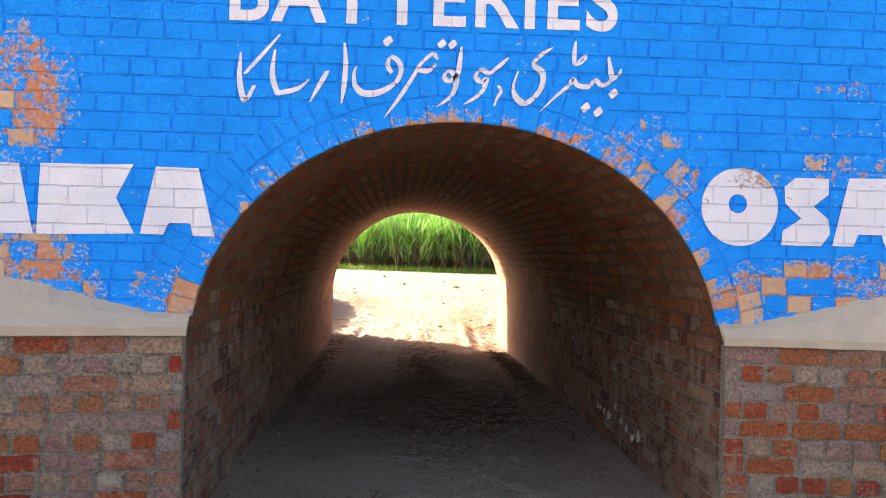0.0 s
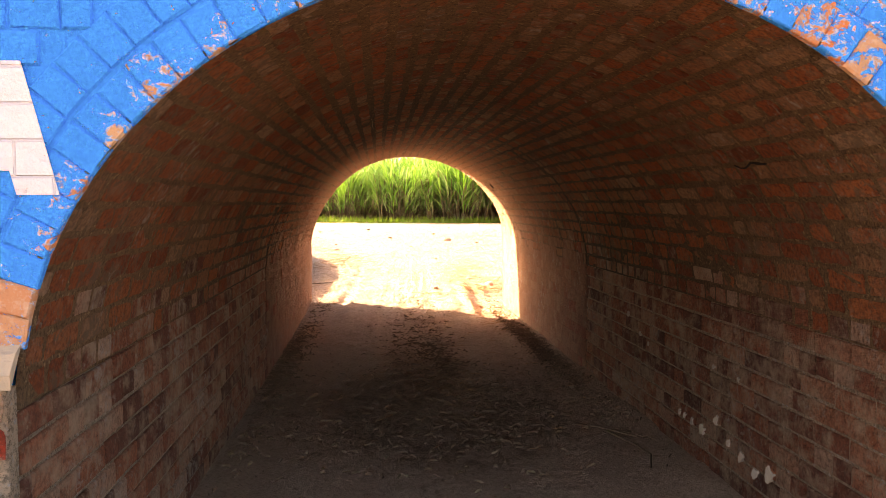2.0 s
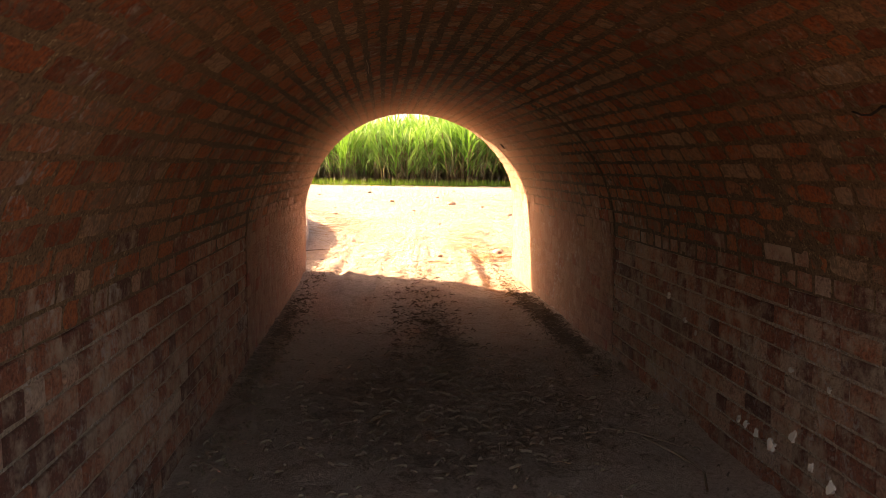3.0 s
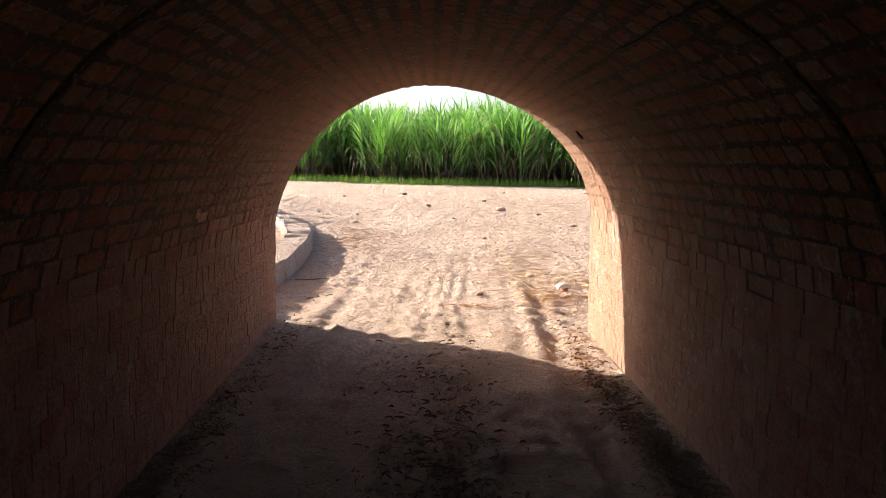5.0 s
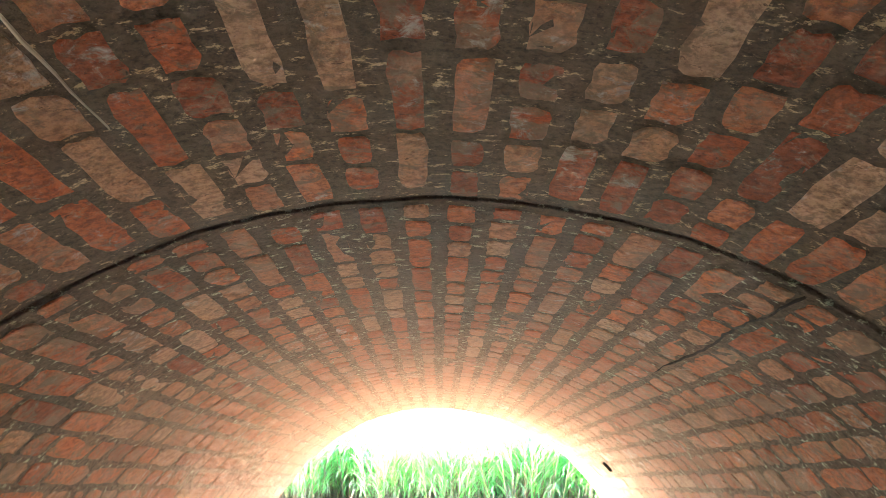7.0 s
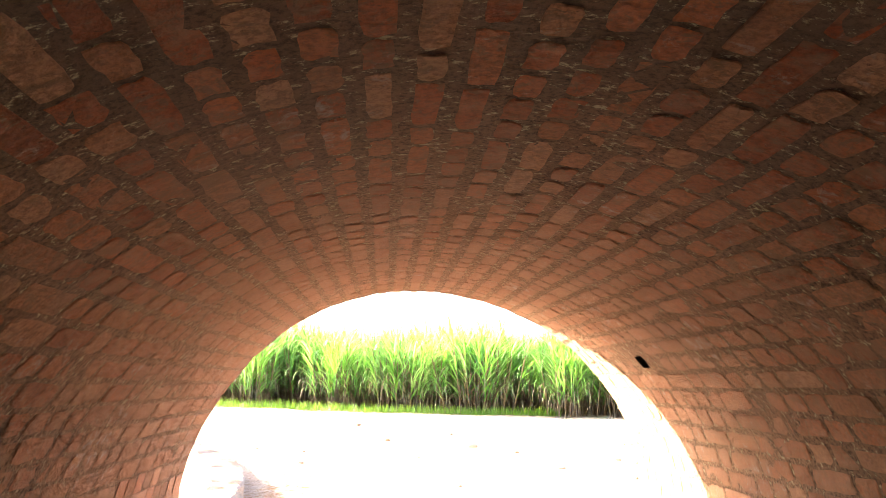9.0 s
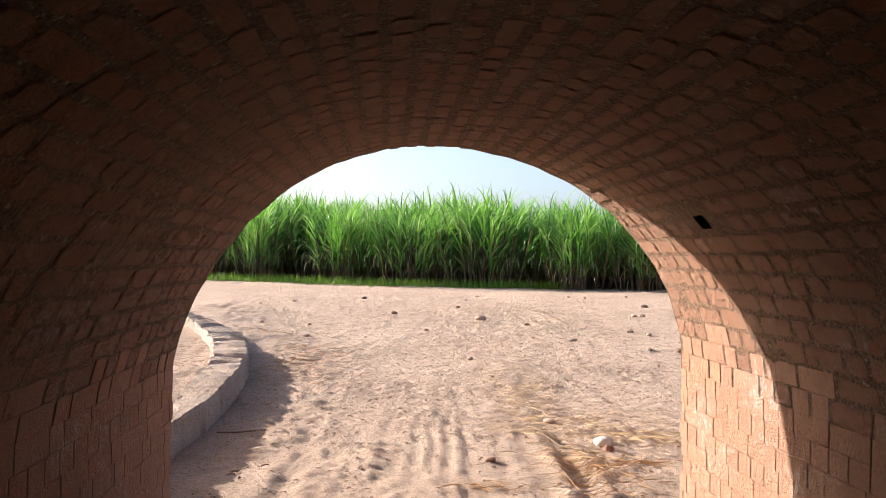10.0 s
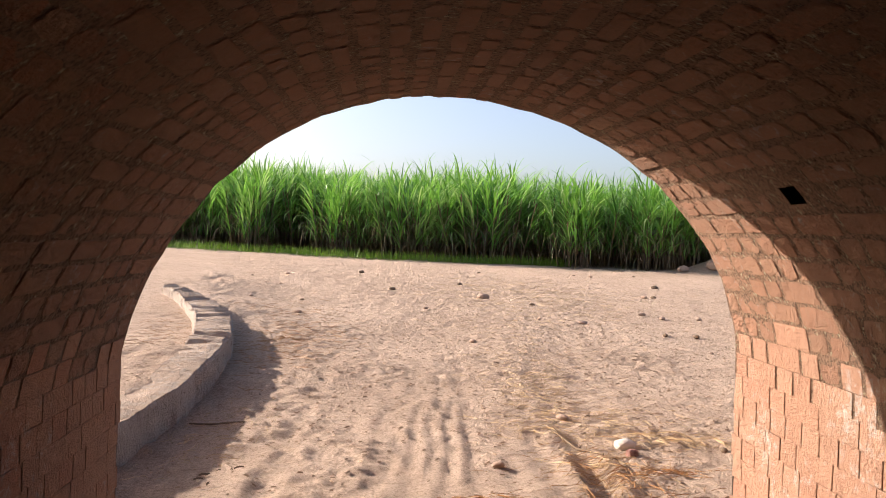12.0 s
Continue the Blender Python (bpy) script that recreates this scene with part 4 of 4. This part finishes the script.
def kerb():
    n = 190
    ts = np.linspace(0, len(KERB) - 1, n)
    px, py = np.interp(ts, range(len(KERB)), [p[0] for p in KERB]), np.interp(ts, range(len(KERB)), [p[1] for p in KERB])
    k = np.ones(7) / 7
    px[3:-3], py[3:-3] = np.convolve(px, k, "valid"), np.convolve(py, k, "valid")
    verts, faces = [], []
    for i in range(n):
        a, b = max(i - 1, 0), min(i + 1, n - 1)
        d = Vector((px[b] - px[a], py[b] - py[a], 0)).normalized()
        s = Vector((d.y, -d.x, 0))
        o = Vector((px[i], py[i], 0))
        top = rest(px[i] + 0.35 + float(skew(py[i])), py[i]) + 0.225 + 0.012 * float(value_noise(i * 0.1, 0, 3, 51))
        w = 0.15 + 0.03 * float(smooth((py[i] - 11.5) / 2)) - 0.08 * float(smooth((py[i] - 14.6) / 1.5))
        top -= 0.17 * float(smooth((py[i] - 13.4) / 1.6))
        top += 0.02 * float(value_noise(i * 0.35, 0.4, 2.7, 54)) * float(smooth((py[i] - 11) / 2))
        sec = [(w + 0.012, top - 0.42), (w + 0.01, top - 0.12), (w + 0.006, top - 0.03), (w - 0.012, top), (0.05, top + 0.006), (-0.05, top + 0.004), (-w + 0.012, top - 0.002), (-w, top - 0.03), (-w - 0.01, top - 0.42)]
        for j, (u, z) in enumerate(sec):
            e = 0.016 * float(value_noise(i * 0.21, j * 0.4, 2.1, 52)) + 0.007 * float(value_noise(i * 0.9, j * 0.6, 1.3, 53))
            p = o + s * (u + e) + Vector((float(skew(py[i])), 0, 0))
            verts.append((p.x, p.y, z + e * 0.8))
    m = 9
    for i in range(n - 1):
        for j in range(m - 1):
            faces.append((i * m + j, i * m + j + 1, (i + 1) * m + j + 1, (i + 1) * m + j))
    faces += [tuple(range(m)), tuple(range((n - 1) * m, n * m))[::-1]]
    return tagged(link("kerb_wall", verts, faces, PLASTER, shade=False), "low curved kerb wall of chipped dusty grey plaster", "kerb", kind="structure")


kerb()

# ---- stones, straw, litter ----


def lump(name, mat, at, size, seed, label, category, group="", turn=0.0, sharp=0.0):
    bm = bmesh.new()
    bmesh.ops.create_icosphere(bm, subdivisions=2, radius=1)
    for v in bm.verts:
        if sharp:
            q = max(abs(c) for c in v.co)
            v.co = v.co.lerp(v.co / q * 0.8, sharp)
        v.co *= 1 + 0.16 * noise.noise(v.co * 1.4 + Vector((seed * 3.1, 0, 0))) + 0.06 * noise.noise(v.co * 4 + Vector((seed, 5, 0)))
    ob = part(name, bm, mat)
    x, y = at[0] + float(skew(at[1])), at[1]
    ob.matrix_world = Matrix.Translation((x, y, rest(x, y) + size[2] * 0.55)) @ Matrix.Rotation(turn, 4, "Z") @ Matrix.Diagonal((*size, 1))
    return tagged(ob, label, category, group)


lump("stone", STONE, (1.22, 10.12), (0.075, 0.05, 0.04), 1, "pale rounded stone lying on the sand", "stone")
lump("brick_fragment", PIER_BRICK, (1.22, 9.93), (0.045, 0.03, 0.03), 2, "broken piece of red brick on the sand", "brick", turn=0.3, sharp=0.9)
lump("clod", CLOD, (0.66, 17.2), (0.1, 0.07, 0.05), 3, "brown clod of dry earth", "clod", "clods of earth")
r = random.Random(77)
for k in range(46):
    x, y = r.uniform(-3.5, 4.5), r.uniform(9.2, 22)
    if x < kerb_x(y) + 0.25 or abs(x) < 0.35 and y < 11:
        continue
    s = r.uniform(0.012, 0.032) * (1 + (y - 9) * 0.05)
    lump("clod", r.choice((CLOD, CLOD, TWIG)), (x, y), (s * 1.4, s, s * 0.7), k + 9, "small brown clod of dry earth", "clod", "clods of earth", r.uniform(0, 3))
for x, y, s in ((7.0, 25.0, 0.22), (7.7, 25.3, 0.3), (8.2, 25.2, 0.26), (6.2, 25.2, 0.12)):
    lump("clod", CLOD, (x, y), (s * 1.3, s, s * 0.8), int(x * 10), "large dark clod on the spoil heap", "clod", "clods of earth")


def strands(name, spots, lo, hi, width, mat, label, seed, curl=0.5, lift=0.02):
    """Loose stalks lying about: patches of (x, y, spread x, spread y, number, lean)."""
    g = random.Random(seed)
    verts, faces = [], []
    for cx, cy, sx, sy, n, lean in spots:
        for _ in range(n):
            x, y = g.gauss(cx, sx), g.gauss(cy, sy)
            x += float(skew(y))
            if -1.2 > x and y < LEN or 1.2 < x and y < LEN:
                continue
            if y > LEN and abs(x - float(skew(y)) - float(kerb_x(y))) < 0.2 and y < 18:
                continue
            a = lean + g.gauss(0, 0.7)
            l, bend = g.uniform(lo, hi), g.gauss(0, curl)
            w = width * g.uniform(0.6, 1.3)
            o, base = len(verts), g.uniform(0.003, lift)
            for k in range(4):
                t = k / 3 - 0.5
                px, py = x + math.cos(a + bend * t) * l * t, y + math.sin(a + bend * t) * l * t
                z = rest(px, py) + base + 0.4 * lift * (1 - 4 * t * t)
                nx_, ny_ = -math.sin(a) * w, math.cos(a) * w
                verts += [(px - nx_, py - ny_, z), (px + nx_, py + ny_, z), (px, py, z + w * 1.4)]
            for k in range(3):
                b = o + 3 * k
                faces += [(b, b + 3, b + 5, b + 2), (b + 2, b + 5, b + 4, b + 1)]
    return tagged(link(name, verts, faces, mat), label, "straw", kind="stuff")


strands("straw_litter", [(1.0, 9.65, 0.16, 0.25, 240, 0.6), (1.1, 10.6, 0.35, 0.3, 330, 0.2), (0.85, 11.6, 0.22, 0.8, 560, 0.4), (1.65, 10.25, 0.28, 0.08, 200, -0.2), (1.35, 17.5, 0.9, 1.3, 1500, 0.1),
                         (0.9, 14.0, 0.5, 1.0, 180, 0.2), (-1.35, 10.2, 0.15, 0.6, 120, 1.2), (-1.0, 8.0, 0.12, 0.6, 60, 1.2)],
        0.04, 0.17, 0.0013, STRAW, "scattered golden straw on the sand", 5, 0.12, 0.009)
strands("brown_straw_litter", [(-1.5, 13.6, 0.3, 0.7, 600, 0.1), (1.03, 9.5, 0.2, 0.3, 260, 0.8), (0.32, 9.1, 0.14, 0.05, 50, 0.1), (-1.9, 15.2, 0.35, 0.5, 120, 0.2), (1.4, 9.65, 0.15, 0.03, 50, 0.1),
                               (0.95, 7.4, 0.12, 0.7, 160, 1.2), (-2.7, 13.4, 0.25, 0.6, 140, 0.6), (0.25, 5.2, 0.5, 1.2, 90, 0.3)],
        0.04, 0.16, 0.0015, STRAW_RED, "scattered reddish brown straw and leaf on the ground", 6, 0.12, 0.01)
strands("dry_leaf_litter", [(0.5, 14, 1.6, 3.2, 2600, 0.1), (2.2, 15, 1.2, 3.0, 2600, 0.0), (-0.8, 12, 0.7, 2.0, 800, 0.2), (0.0, 20, 4.0, 2.6, 2400, 0.0), (1.6, 11.5, 0.7, 1.4, 700, 0.3), (-2.6, 11.5, 0.4, 1.4, 260, 0.3)],
        0.008, 0.03, 0.004, LITTER, "fine dry leaf litter over the sand", 7, 0.1, 0.004)


strands("dark_leaf_litter", [(0.0, 3.2, 0.5, 0.7, 800, 0.4), (1.06, 5.8, 0.07, 1.4, 700, 1.0), (-1.12, 5.0, 0.07, 1.8, 700, 1.2), (0.02, 5.2, 0.17, 1.3, 800, 0.6)], 0.012, 0.055, 0.005, TWIG, "dark dry leaf litter on the tunnel floor", 8, 0.3, 0.014)


def twig(points, thick, label):
    cu = bpy.data.curves.new("twig", "CURVE")
    cu.dimensions, cu.bevel_depth, cu.bevel_resolution = "3D", thick, 2
    sp = cu.splines.new("POLY")
    sp.points.add(len(points) - 1)
    for p, (x, y, dz) in zip(sp.points, points):
        p.co = (x, y, rest(x, y) + thick + dz, 1)
    tmp = bpy.data.objects.new("twig", cu)
    scene.collection.objects.link(tmp)
    bpy.context.view_layer.update()
    me = bpy.data.meshes.new_from_object(tmp.evaluated_get(bpy.context.evaluated_depsgraph_get()))
    bpy.data.objects.remove(tmp)
    me.materials.append(TWIG)
    return tagged(new("twig", me), label, "twig", "twigs on the ground")


twig([(0.92, 2.55, 0), (1.0, 2.3, 0.012), (1.04, 2.1, 0.005), (0.98, 1.92, 0)], 0.005, "crooked dark twig on the tunnel floor")
twig([(0.78, 2.75, 0), (0.9, 2.6, 0.01), (1.06, 2.4, 0.01)], 0.004, "thin dark twig on the tunnel floor")
twig([(-0.53, 0.62, 0), (-0.45, 0.72, 0.02), (-0.37, 0.66, 0.01), (-0.42, 0.52, 0)], 0.006, "curled dark twig in the tunnel mouth")
twig([(0.9, 10.35, 0), (1.0, 10.1, 0.01), (1.12, 9.92, 0)], 0.008, "pale dry stick among straw")
twig([(-1.45, 10.5, 0), (-1.3, 10.42, 0.015), (-1.1, 10.5, 0)], 0.006, "dark stick in the kerb's shade")

# ---- sugarcane ----


def blade(verts, faces, base, az, pitch, length, width, droop, g, segs=6):
    """A strap leaf that rises, bends over and hangs."""
    o = len(verts)
    d, p = Vector((math.cos(az), math.sin(az), 0)), Vector(base)
    side = Vector((-math.sin(az), math.cos(az), 0.0))
    tilt = pitch
    for k in range(segs + 1):
        t = k / segs
        w = width * (0.6 + 1.4 * t if t < 0.28 else max(1.0 - (t - 0.28) / 0.72, 0.03) ** 0.8) * 0.5
        verts += [tuple(p - side * w), tuple(p + side * w)]
        p = p + (d * math.cos(tilt) + Vector((0, 0, 1)) * math.sin(tilt)) * (length / segs)
        tilt = max(tilt - droop * (0.25 + 2.2 * t * t) * 6 / segs, -1.5)
    for k in range(segs):
        faces.append((o + 2 * k, o + 2 * k + 1, o + 2 * k + 3, o + 2 * k + 2))


def cane_clump(seed, hanging=False):
    """A stand of cane: stalks, green blades that arch over, dry ones hanging at the foot. Hanging: open to the light, its blades fall like a fountain."""
    g = random.Random(seed)
    top = new("sugarcane_clump")
    sv, sf, gv, gf, dv, df = [], [], [], [], [], []
    spread = 0.3 if hanging else 0.38
    for _ in range(22 if hanging else 18):
        x, y, h = g.gauss(0, spread), g.gauss(0, spread), g.uniform(1.3, 1.9)
        lx, ly = x * 0.4 + g.gauss(0, 0.07), y * 0.4 + g.gauss(0, 0.07)
        o = len(sv)
        for k in range(5):
            t = k / 4
            for c in range(5):
                a = 2 * math.pi * c / 5
                sv.append((x + lx * t + 0.014 * math.cos(a), y + ly * t + 0.014 * math.sin(a), h * t - 0.05))
        for k in range(4):
            for c in range(5):
                sf.append((o + 5 * k + c, o + 5 * k + (c + 1) % 5, o + 5 * k + 5 + (c + 1) % 5, o + 5 * k + 5 + c))
        turn = g.uniform(0, 6.28)
        for k in range(17):
            t = 0.2 + 0.8 * k / 16
            at = (x + lx * t, y + ly * t, h * t)
            az = turn + (k % 2) * math.pi + g.gauss(0, 0.6)
            if hanging:
                # blades arch out to the light on all sides and their tips hang
                az = math.atan2(y + g.gauss(0, 0.2), x + g.gauss(0, 0.2))
                blade(gv, gf, at, az, g.uniform(0.7, 1.3), g.uniform(1.0, 1.55) * (0.65 + 0.35 * t), g.uniform(0.03, 0.047), g.uniform(0.4, 0.85) if g.random() < 0.7 else 0.3, g, 9)
            elif t > 0.86:
                blade(gv, gf, at, az, g.uniform(1.0, 1.5), g.uniform(0.75, 1.15), g.uniform(0.035, 0.05), g.uniform(0.15, 0.45) if g.random() < 0.8 else 0.06, g, 7)
            else:
                blade(gv, gf, at, az, g.uniform(0.7, 1.25), g.uniform(1.0, 1.5) * (0.6 + 0.45 * t), g.uniform(0.035, 0.055), g.uniform(0.3, 0.6), g, 8)
        for k in range(10):
            t = g.uniform(0.12, 0.6)
            blade(dv, df, (x + lx * t, y + ly * t, h * t), g.uniform(0, 6.28), g.uniform(0.2, 1.1), g.uniform(0.5, 1.0), 0.03, g.uniform(0.7, 1.2), g, 6)
    dv, gv = [(a, b, max(c, 0.01)) for a, b, c in dv], [(a, b, max(c, 0.02)) for a, b, c in gv]
    tagged(link("stem_core", sv, sf, STALK, top), kind="stuff")
    tagged(link("leaf_canopy", gv, gf, LEAF_PALE if hanging else LEAF, top), kind="stuff")
    tagged(link("dry_foliage", dv, df, DRY_LEAF, top), "dry hanging leaves at the foot", kind="stuff")
    return tagged(top, "sugarcane clump at the field's edge with pale hanging leaves" if hanging else "dense clump of tall green sugarcane with arching leaves", "sugarcane", "sugarcane field edge")


def field_edge(x):
    return 27.4 - 0.28 * x


def plant(kinds, used, x, y, s, g):
    """Sets one of the kinds of clump down on the ground."""
    x += float(skew(y))
    pose_at = Matrix.Translation((x, y, rest(x, y))) @ Matrix.Rotation(g.uniform(0, 6.28), 4, "Z")
    i = g.randrange(len(kinds))
    if i not in used:
        used.add(i)
        kinds[i].matrix_basis, ob = pose_at, kinds[i]
    else:
        ob = copy_thing(kinds[i], pose_at)
    ob.scale = (s * g.uniform(0.95, 1.15), s * g.uniform(0.95, 1.15), s)


g = random.Random(12)
hanging, hung = [cane_clump(200 + k, True) for k in range(4)], set()
for k in range(14):
    x = -17.5 + k * 2.35 + g.gauss(0, 0.2)
    plant(hanging, hung, x, field_edge(x) + 0.55 + g.gauss(0, 0.12), g.uniform(1.04, 1.2) * (0.95 if x > 2 else 1.0), g)
    if g.random() < 0.6:
        plant(hanging, hung, x + g.uniform(0.5, 0.8), field_edge(x) + 0.75 + g.gauss(0, 0.1), g.uniform(0.95, 1.1) * (0.95 if x > 2 else 1.0), g)
kinds, used = [cane_clump(100 + k) for k in range(6)], set()
for row in range(8):
    for k in range(30):
        x = -18 + k * 1.12 + (row % 2) * 0.56 + g.gauss(0, 0.25)
        y = field_edge(x) + row * 0.8 + g.gauss(0, 0.18) + 2.35
        plant(kinds, used, x, y, g.uniform(1.0, 1.2) * (1.0 + 0.05 * math.sin(x * 0.9 + row)) * (0.93 if x > 2 else 1.0), g)


def grass_strip():
    g = random.Random(4)
    verts, faces = [], []
    for _ in range(9000):
        x = g.uniform(-15, 3.5)
        deep = 1.7 * float(smooth((3.5 - x) / 6)) + 0.12
        y = field_edge(x) - g.random() * deep + 0.25
        x += float(skew(y))
        l = g.uniform(0.1, 0.32)
        blade(verts, faces, (x, y, rest(x, y) - 0.005), g.uniform(0, 6.28), g.uniform(0.9, 1.5), l, 0.012, g.uniform(0.1, 0.4), g, 2)
    return tagged(link("grass_strip", verts, faces, GRASS), "strip of short bright green grass along the field", "grass", kind="stuff")


grass_strip()
